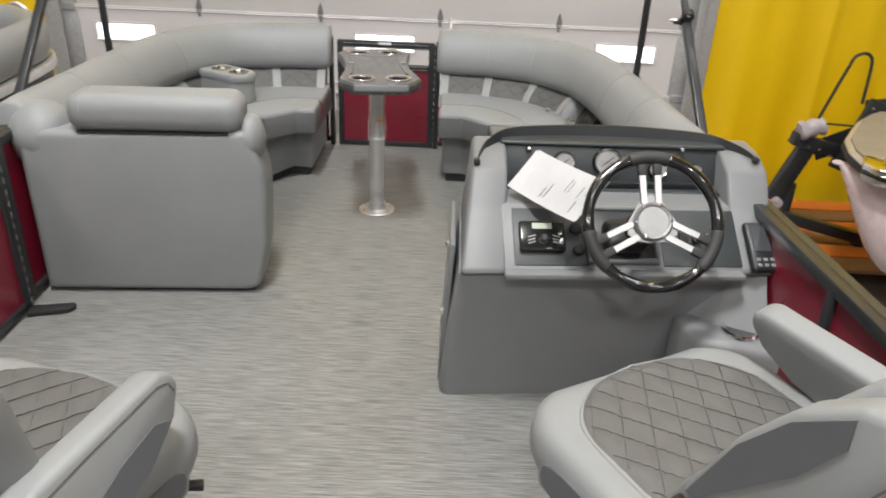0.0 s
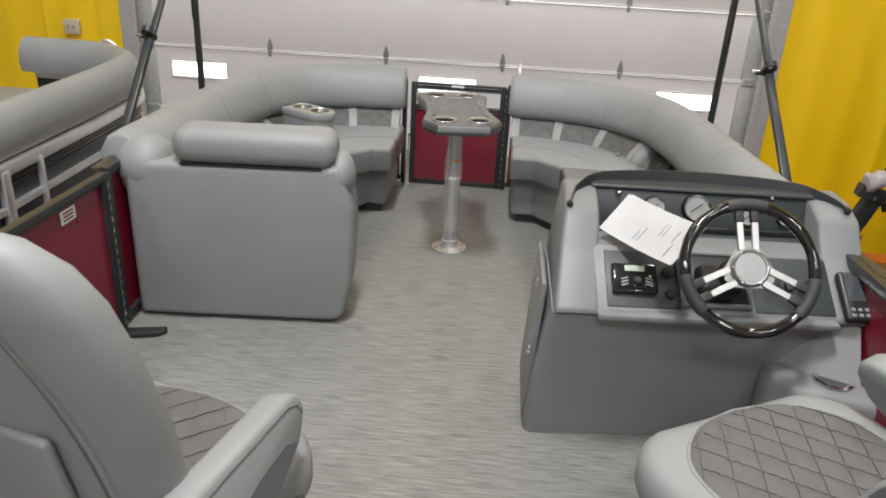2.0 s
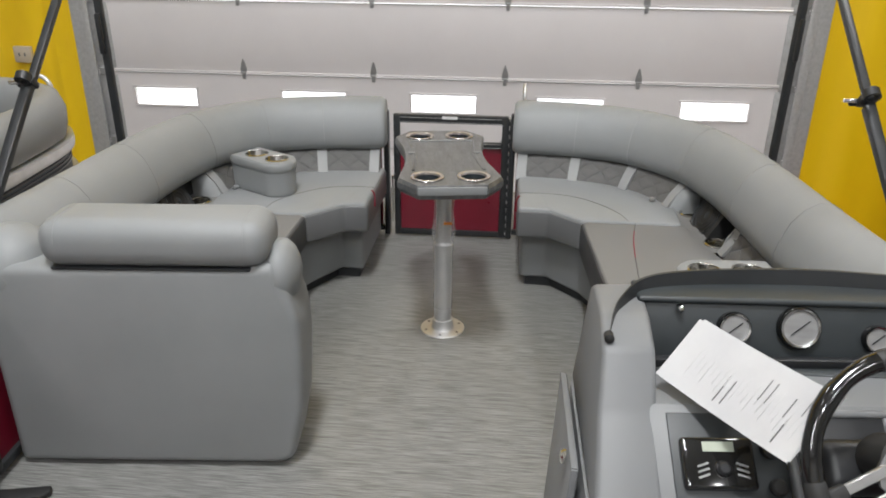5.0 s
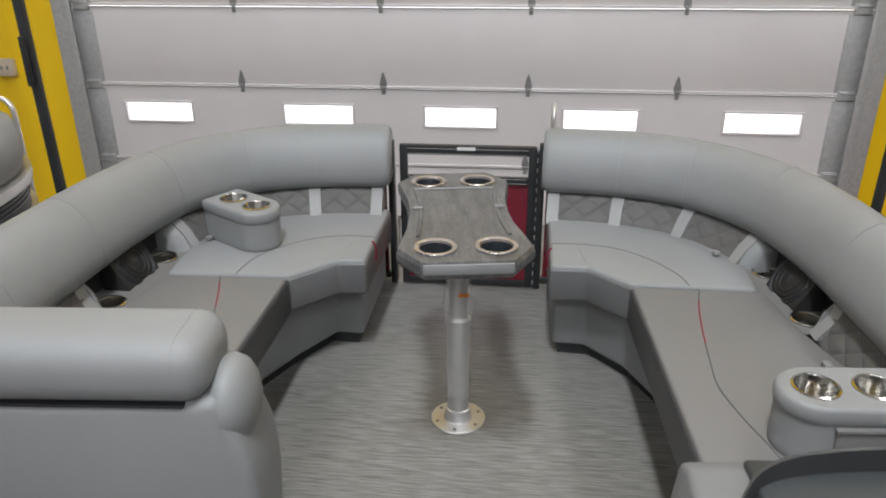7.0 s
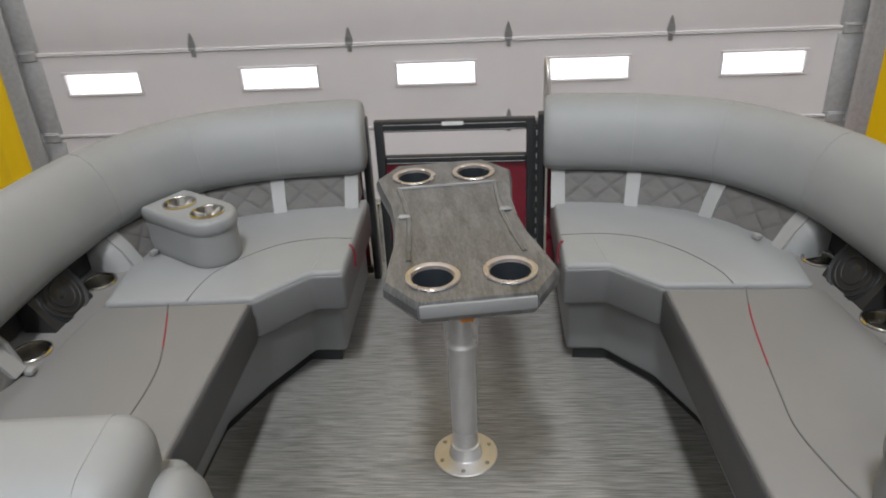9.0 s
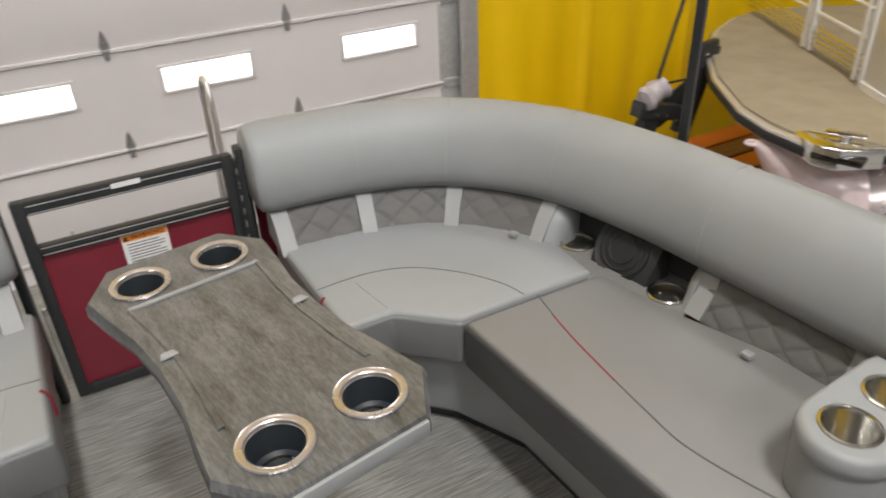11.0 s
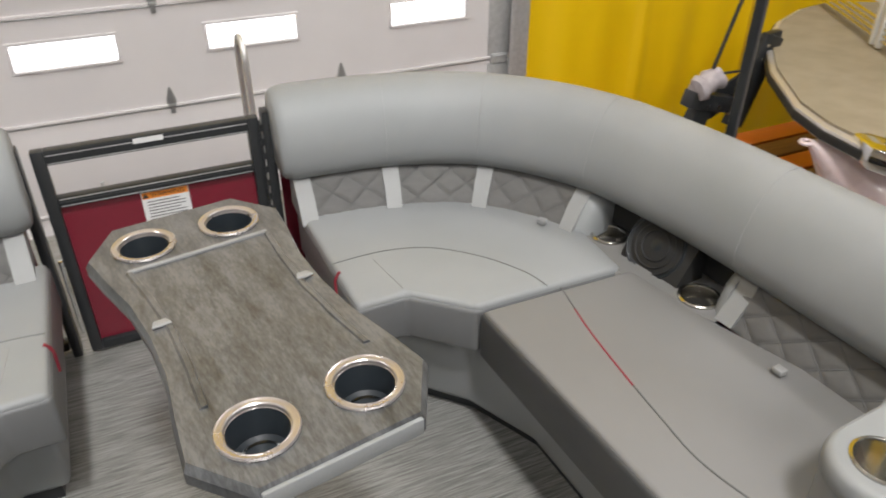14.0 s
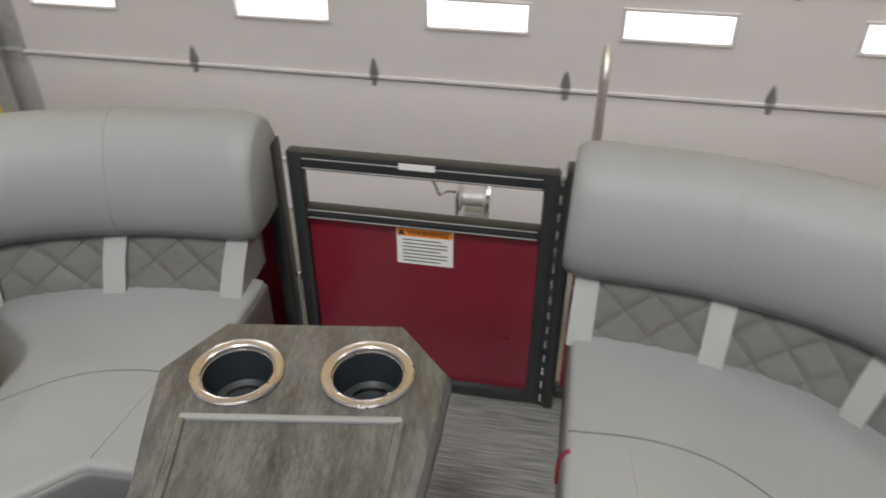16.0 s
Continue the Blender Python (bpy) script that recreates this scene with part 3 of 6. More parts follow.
def lounge(side, path, label, base, bow, side_c, straps_b, straps_s, recess, cups, seams, wave, tabs):
    t = thing("bow_lounge", label, "boat seat", (0, 0, 0), group="bow lounges")
    s = arc(path)
    part("base", prism(base, 0.045, 0.285, 0.015, 2), VINYL, t, smooth=50)
    inner = [(x + side * 0.025, y + 0.02) for x, y in base]
    part("toe_kick", prism(inner, 0.0, 0.046), POWDER, t, smooth=0)
    mx, my = sum(p[0] for p in bow) / len(bow), sum(p[1] for p in bow) / len(bow)
    bow_top = cushion_piece("bow_cushion", [(x + math.copysign(0.004, mx - x), y + math.copysign(0.004, my - y)) for x, y in bow], SEAT_Z - 0.032, SEAT_Z, VINYL, t, 0.014)
    cushion_piece("boxing", bow, 0.275, SEAT_Z - 0.012, VINYL_MID, bow_top, 0.012, "darker grey vinyl cushion side")
    mx, my = sum(p[0] for p in side_c) / len(side_c), sum(p[1] for p in side_c) / len(side_c)
    top = [(x + math.copysign(0.007, mx - x), y + math.copysign(0.007, my - y)) for x, y in side_c]
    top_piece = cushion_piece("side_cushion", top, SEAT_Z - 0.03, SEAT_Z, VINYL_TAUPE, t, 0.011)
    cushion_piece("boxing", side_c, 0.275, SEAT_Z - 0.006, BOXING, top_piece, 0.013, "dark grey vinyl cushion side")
    b = backrest(path, side, seams, t)
    edge = s[-1] - 0.02
    lumbar(path, side, 0.03, recess[0], t)
    lumbar(path, side, recess[1], edge, t, -0.034)
    for m in straps_b:
        strap(path, side, m, t)
    for m in straps_s:
        strap(path, side, m, t, 0.046, -0.040)
    panel_end(path, side, recess[0], 1, t, -0.068)
    panel_end(path, side, recess[1], -1, t, -0.034)
    # corner shelf with speaker
    pts = stretch(path, recess[0] - 0.01, recess[1] + 0.01, 0.02)
    nrm = outward(pts, side)
    ledge = [Vector((p.x, p.y, 0)) + q * -0.10 for p, q in zip(pts, nrm)]
    back = [Vector((p.x, p.y, 0)) + q * 0.08 for p, q in zip(pts, nrm)]
    lip = loft([[Vector((p.x, p.y, 0)) + q * a + Vector((0, 0, z)) for a, z in ((-0.108, 0.30), (-0.108, SEAT_Z - 0.018), (-0.10, SEAT_Z - 0.010))] for p, q in zip(pts, nrm)], False, False)
    part("corner_shelf", merge(lip, plate([(p.x, p.y) for p in ledge] + [(p.x, p.y) for p in reversed(back)], [(c[0], c[1], 0.0425) for c in cups], SEAT_Z - 0.010)), VINYL_TAUPE, t, "grey plastic corner shelf", smooth=40)
    # black strip stands for the shade in the gap below the backrest
    part("recess_dark", sweep(pts, nrm, [(0.055, SEAT_Z), (0.06, 0.53), (0.09, 0.53), (0.09, SEAT_Z)]), RUBBER, t, "black strip painting the dark of the recess under the backrest", smooth=40)
    mid = stretch(path, (recess[0] + recess[1]) / 2, (recess[0] + recess[1]) / 2 + 0.01, 0.01)
    q = outward(mid, side)[0]
    ang = math.degrees(math.atan2(q.y, q.x))
    sm = (recess[0] + recess[1]) / 2
    pts = stretch(path, sm - 0.08, sm + 0.105, 0.02)
    part("speaker_panel", sweep(pts, outward(pts, side), [(-0.040, SEAT_Z - 0.02), (-0.034, SEAT_Z + 0.0), (0.026, SEAT_Z + 0.10), (0.05, SEAT_Z + 0.10), (0.05, SEAT_Z - 0.02)]), RUBBER, t, "sloping black plastic speaker panel", smooth=40)
    m = Matrix.Translation(mid[0] + q * -0.004 + Vector((0, 0, SEAT_Z + 0.044))) @ pose(0, 0, 0, 0, 0, ang) @ pose(0, 0, 0, 0, -60, 0) @ Matrix.Scale(0.86, 4)
    sp = part("speaker", moved(lathe([(0.095, -0.03), (0.1, -0.01), (0.1, 0.004), (0.094, 0.01), (0.088, 0.006), (0.06, -0.004), (0.03, 0.002), (0.002, 0.006)], 36), m), SPEAKER, t, "round black loudspeaker in the corner")
    for rr in (0.085, 0.066, 0.045):
        part("grille_ring", moved(lathe([(rr - 0.003, 0.007), (rr, 0.010), (rr + 0.003, 0.007)], 30, False), m), RUBBER, sp)
    for c in cups:
        ch = part("cup_holder", moved(lathe([(0.042, -0.001), (0.051, 0.0), (0.051, 0.004), (0.047, 0.007), (0.0425, 0.005), (0.0405, 0.0), (0.0395, -0.05), (0.034, -0.056)], 36, False), Matrix.Translation((c[0], c[1], SEAT_Z - 0.010))), STEEL_CUP, t, "sunk steel cup holder")
        part("cup_base", moved(lathe([(0.036, -0.054), (0.001, -0.0545)], 28, False), Matrix.Translation((c[0], c[1], SEAT_Z - 0.010))), RUBBER, ch)
    for m in tabs:
        pt = stretch(path, m - 0.012, m + 0.012, 0.012)
        q = outward(pt, side)[1]
        part("pull_tab", box((pt[1].x - q.x * 0.085, pt[1].y - q.y * 0.085, SEAT_Z + 0.012), (0.020, 0.024, 0.014), 0.003, 2, (0, 0, math.degrees(math.atan2(q.y, q.x)))), VINYL_LIGHT, t, "small pale fabric pull tab")
    bc = [o for o in t.children if o.name.startswith("bow_cushion")][0]
    x_in, x_end = bow[1][0], bow[0][0]
    arcl = curve([(x, y, SEAT_Z + 0.0005) for x, y in ((x_end + side * 0.008, 4.327), (x_in + side * 0.015, 4.33), (x_in + side * 0.13, 4.295), (x_in + side * 0.23, 4.205), (x_in + side * 0.295, 4.1), (x_in + side * 0.315, bow[3][1] + 0.01))], 8)
    part("seam", tube(arcl, 0.0016, 5), VINYL_MID, bc)
    part("seam", tube([(x_in, bow[1][1] + 0.018, SEAT_Z + 0.0005), (x_in - side * 0.02, 4.305, SEAT_Z + 0.0005)], 0.0014, 5), STITCH_PALE, bc)
    part("seam", tube([(x_in, bow[1][1] - 0.0005, 0.29), (x_in, bow[1][1] - 0.0005, SEAT_Z - 0.02)], 0.0014, 5), STITCH, bc)
    part("piping", tube(curve([(x_end + side * 0.012, 4.285, SEAT_Z + 0.001), (x_end - side * 0.001, 4.283, SEAT_Z - 0.02), (x_end - side * 0.002, 4.275, SEAT_Z - 0.07)], 5), 0.004, 7), PIPING_RED, bc, "red piping")
    # curved seam over the side cushion, red along a part of it
    w = curve([(x, y, SEAT_Z + 0.0005) for x, y in wave], 10)
    k0, k1 = int(len(w) * 0.08), int(len(w) * 0.30)
    sc = [o for o in t.children if o.name.startswith("side_cushion")][0]
    part("piping", tube([p - Vector((0, 0, 0.0018)) for p in w[k0:k1]], 0.0029, 8), PIPING_RED, sc, "red piping")
    part("seam", tube(w[:k0 + 1], 0.0018, 6), SEAM_TAUPE, sc)
    part("seam", tube(w[k1 - 1:], 0.0022, 6), SEAM_TAUPE, sc)
    return t


S_BASE = [(0.388, 4.232), (0.504, 4.228), (0.634, 4.088), (0.72, 3.9), (0.76, 2.97), (1.27, 2.97), (1.23, 3.75), (1.19, 4.1), (1.09, 4.40), (0.90, 4.62), (0.62, 4.72), (0.388, 4.72)]
S_BOW = [(0.362, 4.132), (0.489, 4.138), (0.612, 4.018), (1.02, 4.014), (1.032, 4.20), (1.0, 4.345), (0.86, 4.535), (0.64, 4.62), (0.362, 4.64)]
S_SIDE = [(0.614, 4.008), (0.665, 2.975), (1.17, 2.975), (1.135, 3.56), (1.072, 3.78), (1.035, 4.004)]
P_BASE = [(-0.318, 4.228), (-0.42, 4.232), (-0.523, 4.055), (-0.60, 3.88), (-0.62, 3.06), (-1.16, 3.06), (-1.15, 3.75), (-1.11, 4.1), (-1.02, 4.40), (-0.84, 4.62), (-0.56, 4.72), (-0.318, 4.72)]
P_BOW = [(-0.272, 4.116), (-0.37, 4.114), (-0.498, 3.972), (-0.925, 3.955), (-0.942, 4.16), (-0.91, 4.33), (-0.80, 4.535), (-0.58, 4.62), (-0.272, 4.64)]
P_SIDE = [(-0.499, 3.962), (-0.50, 3.07), (-1.06, 3.07), (-1.035, 3.46), (-0.955, 3.70), (-0.93, 3.945)]
CUPS_S = ((1.086, 4.166), (1.112, 3.846))
CUPS_P = ((-0.995, 4.09), (-1.005, 3.74))
LOUNGE_LABEL = "grey vinyl bow lounge with quilted panels and curved backrest"
lounge(1, S_PATH, LOUNGE_LABEL, S_BASE, S_BOW, S_SIDE, [0.05, 0.30, 0.57, 0.862], [1.374, 1.75], (0.885, 1.352),
       CUPS_S, [0.29, 0.55, 0.87, 1.345, 1.75], [(0.83, 4.003), (0.80, 3.85), (0.782, 3.70), (0.77, 3.56), (0.765, 3.45), (0.79, 3.33), (0.83, 3.2), (0.86, 3.06), (0.855, 2.98)], (0.79, 1.56))
lounge(-1, P_PATH, LOUNGE_LABEL, P_BASE, P_BOW, P_SIDE, [0.05, 0.305, 0.57, 0.90], [1.45, 1.8], (0.92, 1.428),
       CUPS_P, [0.29, 0.55, 0.87, 1.345, 1.75], [(-0.73, 3.95), (-0.68, 3.80), (-0.64, 3.64), (-0.64, 3.45), (-0.68, 3.25), (-0.70, 3.08)], (0.84, 1.47))


def lounge_end(label, place, turn, width, bolster=None, flip=1, tall=1.0):
    """The upright padded end of a lounge, with the bolster on top."""
    t = thing("lounge_back", label, "boat seat", place, turn, group="lounge ends")
    w = width / 2
    poly = [(-w, 0.012), (w - 0.09, 0.012), (w - 0.045, 0.03), (w - 0.012, 0.2), (w, 0.40), (w - 0.005, 0.50), (w - 0.05, 0.645), (w - 0.075, 0.668), (w - 0.10, 0.655), (-w + 0.05, 0.65), (-w, 0.62)]
    poly = [(flip * x, z * tall) for x, z in poly]
    part("back_panel", moved(prism(poly, -0.20, 0.0, 0.026, 4), pose(0, 0, 0, 90)), VINYL, t, smooth=60)
    if not bolster:
        return t
    x0, x1 = bolster
    part("bolster", merge(box(((x0 + x1) / 2, 0.085, 0.714), (x1 - x0, 0.20, 0.135), 0.055, 5)), VINYL, t, smooth=60)
    part("hinge_rail", box(((x0 + x1) / 2 - 0.01, 0.024, 0.649), (x1 - x0 - 0.08, 0.05, 0.007), 0.002), POWDER, t)
    pad = lathe([(0.002, -1.0), (0.5, -0.866), (0.866, -0.5), (1.0, 0.0), (0.94, 0.34), (0.77, 0.64), (0.5, 0.866), (0.26, 0.966), (0.002, 1.0)], 28)
    part("shoulder", moved(pad, Matrix.Translation((flip * (w - 0.056), 0.092, 0.605)) @ Matrix.Diagonal((0.054, 0.092, 0.095, 1))), VINYL, t, "padded shoulder beside the bolster", smooth=70)
    part("shoulder", moved(lathe([(0.002, -1.0), (0.5, -0.866), (0.866, -0.5), (1.0, 0.0), (0.94, 0.34), (0.77, 0.64), (0.5, 0.866), (0.26, 0.966), (0.002, 1.0)], 28), Matrix.Translation((flip * (-w + 0.052), 0.118, 0.598)) @ Matrix.Diagonal((0.118, 0.125, 0.128, 1))), VINYL, t, "padded shoulder running into the side backrest", smooth=70)
    for x in (x0 + 0.058, x1 - 0.058):
        line = [(x, 0.13 + 0.0553 * math.cos(a), 0.7265 + 0.0553 * math.sin(a)) for a in [math.pi * 0.5 * j / 8 for j in range(9)]] + [(x, 0.04 + 0.0553 * math.cos(a), 0.7265 + 0.0553 * math.sin(a)) for a in [math.pi * (0.5 + 0.5 * j / 8) for j in range(9)]]
        part("seam", tube(line, 0.0009, 5), STITCH_PALE, t)
    return t


lounge_end("grey vinyl lounge end with a rounded bolster cushion", (-0.67, 2.888, 0), 4.4, 0.86, (-0.245, 0.36))
lounge_end("plain grey vinyl lounge end behind the helm console", (0.94, 2.748, 0), 4.0, 0.62, None, -1, 0.82)


def cup_box(place, turn, label):
    """Loose armrest block with two steel cups."""
    t = thing("cup_holder_box", label, "cup holder", place, turn, group="loose cup holder boxes")
    n = 14
    W, H, HOLE = 0.080, 0.15, 0.046
    poly = [(W * math.cos(math.pi * k / n - math.pi), -0.08 + W * math.sin(math.pi * k / n - math.pi)) for k in range(n + 1)] + [(W, 0.10), (W * 0.94, 0.125), (-W * 0.94, 0.125), (-W, 0.10)]
    part("body", merge(prism(poly, 0.0, 0.05, 0.006, 2), loft([[(x, y, 0.03) for x, y in poly], [(x * 1.01, y * 1.01, H - 0.04) for x, y in poly]], True, False)), VINYL, t, smooth=50)
    cups = [(0, -0.085, HOLE), (0, 0.045, HOLE)]
    skin = [(1.0, H - 0.045), (1.045, H - 0.04), (1.06, H - 0.025), (1.05, H - 0.010), (1.0, H - 0.001), (0.93, H)]
    part("collar", merge(loft([[(x * f, y * (1 + (f - 1) * 0.8), z) for x, y in poly] for f, z in skin], True, False), plate([(x * 0.93, y * 0.944) for x, y in poly], cups, H)), VINYL, t, "padded grey top", smooth=60)
    part("pocket", merge(box((W + 0.002, 0.02, 0.065), (0.014, 0.17, 0.075), 0.006), box((W + 0.006, 0.02, 0.10), (0.016, 0.18, 0.012), 0.005)), VINYL_TAUPE, t, "elastic side pocket")
    for x, y, r in cups:
        part("cup", moved(lathe([(r - 0.001, H - 0.004), (r + 0.005, H), (r + 0.005, H + 0.003), (r, H + 0.0045), (r - 0.003, H + 0.001), (r - 0.004, H - 0.085), (r - 0.01, H - 0.092), (0.002, H - 0.092)], 36, False), Matrix.Translation((x, y, 0))), STEEL_CUP, t, "brushed steel cup")
    return t


cup_box((0.985, 3.245, SEAT_Z), -86, "grey padded box with two steel cups on the seat")
cup_box((-0.755, 4.265, SEAT_Z), 58, "grey padded box with two steel cups beside the corner shelf")

# ---- fence and gates ----
GATE_Y = 4.78


def fence_run(t, a, b, z0=0.02, z1=0.645, posts=()):
    """A straight framed red panel from a to b."""
    a, b = Vector((*a, 0)), Vector((*b, 0))
    d = b - a
    L, ang = d.length, math.degrees(math.atan2(d.y, d.x))
    m = Matrix.Translation((a + b) / 2) @ pose(0, 0, 0, 0, 0, ang)
    part("panel", moved(box((0, 0, (z0 + z1) / 2), (L - 0.02, 0.006, z1 - z0 - 0.03)), m), RED_PANEL, t)
    part("top_rail", moved(box((0, 0, z1 - 0.018), (L, 0.036, 0.036), 0.006), m), POWDER, t)
    part("bottom_rail", moved(box((0, 0, z0 + 0.015), (L, 0.036, 0.03), 0.006), m), POWDER, t)
    side = 1 if (m @ Vector((0, 0.1, 0)) - Vector((0.1, 2.5, 0))).length > (m @ Vector((0, -0.1, 0)) - Vector((0.1, 2.5, 0))).length else -1
    part("rail_cap", moved(box((0, side * 0.034, z1 - 0.016), (L, 0.032, 0.03), 0.006), m), BRONZE, t, "olive bronze outer rail")
    for f in posts:
        part("post", moved(box((-L / 2 + f * L, 0, (z0 + z1) / 2), (0.034, 0.038, z1 - z0 - 0.03), 0.006), m), POWDER, t)


fence = thing("boat_fence", "burgundy aluminium boat fence with black rails", "boat fence", (0, 0, 0))
fence_run(fence, (-1.125, 2.78), (-1.19, 3.9), posts=(0.0, 1.0))
fence_run(fence, (-1.19, 3.9), (-1.08, 4.45), posts=(1.0,))
fence_run(fence, (-1.08, 4.45), (-0.75, 4.80), posts=(1.0,))
fence_run(fence, (-0.75, 4.80), (-0.31, 4.80))
fence_run(fence, (0.352, 4.80), (0.82, 4.80), posts=(1.0,))
fence_run(fence, (0.82, 4.80), (1.14, 4.50), posts=(1.0,))
fence_run(fence, (1.14, 4.50), (1.28, 4.0), posts=(1.0,))
fence_run(fence, (1.28, 4.0), (1.375, 2.6), posts=(1.0,))
fence_run(fence, (1.375, 2.6), (1.47, 0.6), posts=(0.3, 0.62, 1.0))
fence_run(fence, (1.47, 0.6), (1.52, -1.0), posts=(1.0,))
fence_run(fence, (-1.09, 1.35), (-1.06, -1.0), posts=(0.0, 1.0))
fence_run(fence, (-1.06, -1.05), (1.5, -1.05), posts=(0.5,))


def side_gate():
    t = thing("side_gate", "burgundy boarding gate with black frame and piano hinge", "boat gate", (-1.105, 2.05, 0), 90)
    L = 1.36
    part("panel", box((0, 0, 0.33), (L - 0.03, 0.006, 0.58)), RED_PANEL, t)
    part("top_rail", box((0, 0, 0.627), (L, 0.034, 0.034), 0.006), POWDER, t)
    part("bottom_rail", box((0, 0, 0.03), (L, 0.034, 0.03), 0.006), POWDER, t)
    for x in (-L / 2 + 0.017, L / 2 - 0.017, 0.0):
        part("post", box((x, 0, 0.33), (0.034, 0.036, 0.6), 0.006), POWDER, t)
    h = part("piano_hinge", box((L / 2 - 0.018, -0.021, 0.325), (0.02, 0.005, 0.60)), POWDER, t)
    for k in range(14):
        part("knuckle", box((L / 2 - 0.018, -0.0245, 0.05 + 0.0425 * k), (0.006, 0.004, 0.022), 0.001), STEEL, h)
    part("sticker", box((0.43, -0.0055, 0.575), (0.085, 0.002, 0.045)), LABEL_WHITE, t, "white sticker with red print")
    part("sticker_print", merge(*[box((0.43, -0.0068, 0.575 + dz), (0.06, 0.001, 0.006)) for dz in (-0.012, 0, 0.012)]), PIPING_RED, t)
    return t


side_gate()
stop = thing("gate_stop", "black plastic gate stop on the floor", "door stop", (-1.02, 2.72, 0.0), 20)
part("wedge", prism([(-0.08, -0.03), (0.06, -0.035), (0.085, -0.015), (0.085, 0.01), (-0.07, 0.03)], 0.0, 0.022, 0.006, 2), RUBBER, stop)


def bow_gate():
    t = thing("bow_gate", "burgundy bow gate with black frame, open slot and warning label", "boat gate", (0.0305, GATE_Y, 0))
    w, h = 0.57, 0.645
    for x in (-w / 2 + 0.016, w / 2 - 0.016):
        part("stile", box((x, 0, h / 2 + 0.005), (0.032, 0.03, h - 0.01), 0.005), POWDER, t)
    part("top_rail", box((0, 0, h - 0.021), (w - 0.06, 0.03, 0.042), 0.005), POWDER, t)
    part("mid_rail", merge(box((0, 0, 0.497), (w - 0.06, 0.03, 0.03), 0.005), box((0, -0.016, 0.497), (w - 0.07, 0.004, 0.006), 0.001)), POWDER, t)
    part("bottom_rail", box((0, 0, 0.025), (w - 0.06, 0.03, 0.03), 0.005), POWDER, t)
    part("panel", box((0, 0.004, 0.262), (w - 0.05, 0.006, 0.45)), RED_PANEL, t)
    lab = part("warning_label", box((0.007, -0.0008, 0.43), (0.125, 0.002, 0.094)), LABEL_WHITE, t, "white and orange warning label")
    part("label_band", box((0.007, -0.0022, 0.466), (0.121, 0.001, 0.019)), LABEL_ORANGE, lab)
    text("label_word", "WARNING", 0.0185, BLACK, lab, Matrix.Translation((0.014, -0.0036, 0.466)) @ pose(0, 0, 0, 90))
    part("label_sign", moved(prism([(-0.008, -0.006), (0.008, -0.006), (0, 0.008)], 0, 0.0008), Matrix.Translation((-0.044, -0.0030, 0.466)) @ pose(0, 0, 0, 90)), BLACK, lab, smooth=0)
    for k in range(7):
        ln = 0.1 if k % 3 else 0.085
        part("label_line", box((0.007 - (0.1 - ln) / 2, -0.0022, 0.447 - k * 0.0092), (ln, 0.001, 0.0028)), INK, lab)
    for z, wd in ((h - 0.014, w - 0.07), (h - 0.036, w - 0.07), (0.507, w - 0.075), (0.488, w - 0.075)):
        part("rail_groove", box((0, -0.0155, z), (wd, 0.002, 0.002)), GALV, t)
    part("rail_sticker", box((-0.005, -0.0162, h - 0.012), (0.075, 0.001, 0.014)), LABEL_WHITE, t)
    hin = part("piano_hinge", box((w / 2 + 0.004, -0.017, 0.325), (0.012, 0.004, 0.62)), POWDER, t)
    for k in range(15):
        part("knuckle", box((w / 2 + 0.004, -0.020, 0.04 + 0.0425 * k), (0.005, 0.004, 0.022), 0.001), STEEL, hin)
    part("latch_rod", merge(box((-w / 2 - 0.008, -0.012, 0.2), (0.008, 0.008, 0.24), 0.002), box((-w / 2 - 0.006, -0.014, 0.32), (0.014, 0.014, 0.02), 0.003)), STEEL, t)
    return t


bow_gate()
for x in (-0.292, 0.338):
    p = thing("gate_post", "black aluminium gate post at the bow", "post", (x, GATE_Y, 0), group="bow gate posts")
    part("post", box((0, 0.005, 0.33), (0.026, 0.05, 0.645), 0.005), POWDER, p)
    part("cap", box((0, 0.005, 0.653), (0.024, 0.046, 0.006), 0.002), BLACK, p)

# ---- table ----
table = thing("pedestal_table", "grey driftwood table with four cup holders on a metal pedestal", "table", (0.078, 3.81, 0), 9.0)
half = [(0.117, 0.36), (0.178, 0.272), (0.168, 0.20), (0.150, 0.10), (0.145, 0.0), (0.150, -0.10), (0.168, -0.20), (0.178, -0.272), (0.117, -0.36)]
outline = half + [(-x, y) for x, y in reversed(half)]
TZ = 0.722


def tabletop():
    """Bevelled slab with holes for the cups and a sunk tray."""
    holes = [(sx * 0.078, sy * 0.265, 0.046) for sx in (-1, 1) for sy in (-1, 1)]
    bm = plate([(x * 0.93, y * 0.965) for x, y in outline], holes, TZ - 0.05)
    rim = loft([[(x * 0.93, y * 0.965, TZ - 0.05) for x, y in outline], [(x, y, TZ - 0.03) for x, y in outline], [(x, y, TZ - 0.012) for x, y in outline], [(x * 0.965, y * 0.982, TZ) for x, y in outline]], True, False)
    top = plate([(x * 0.965, y * 0.982) for x, y in outline], holes, TZ)
    return merge(bm, rim, top)


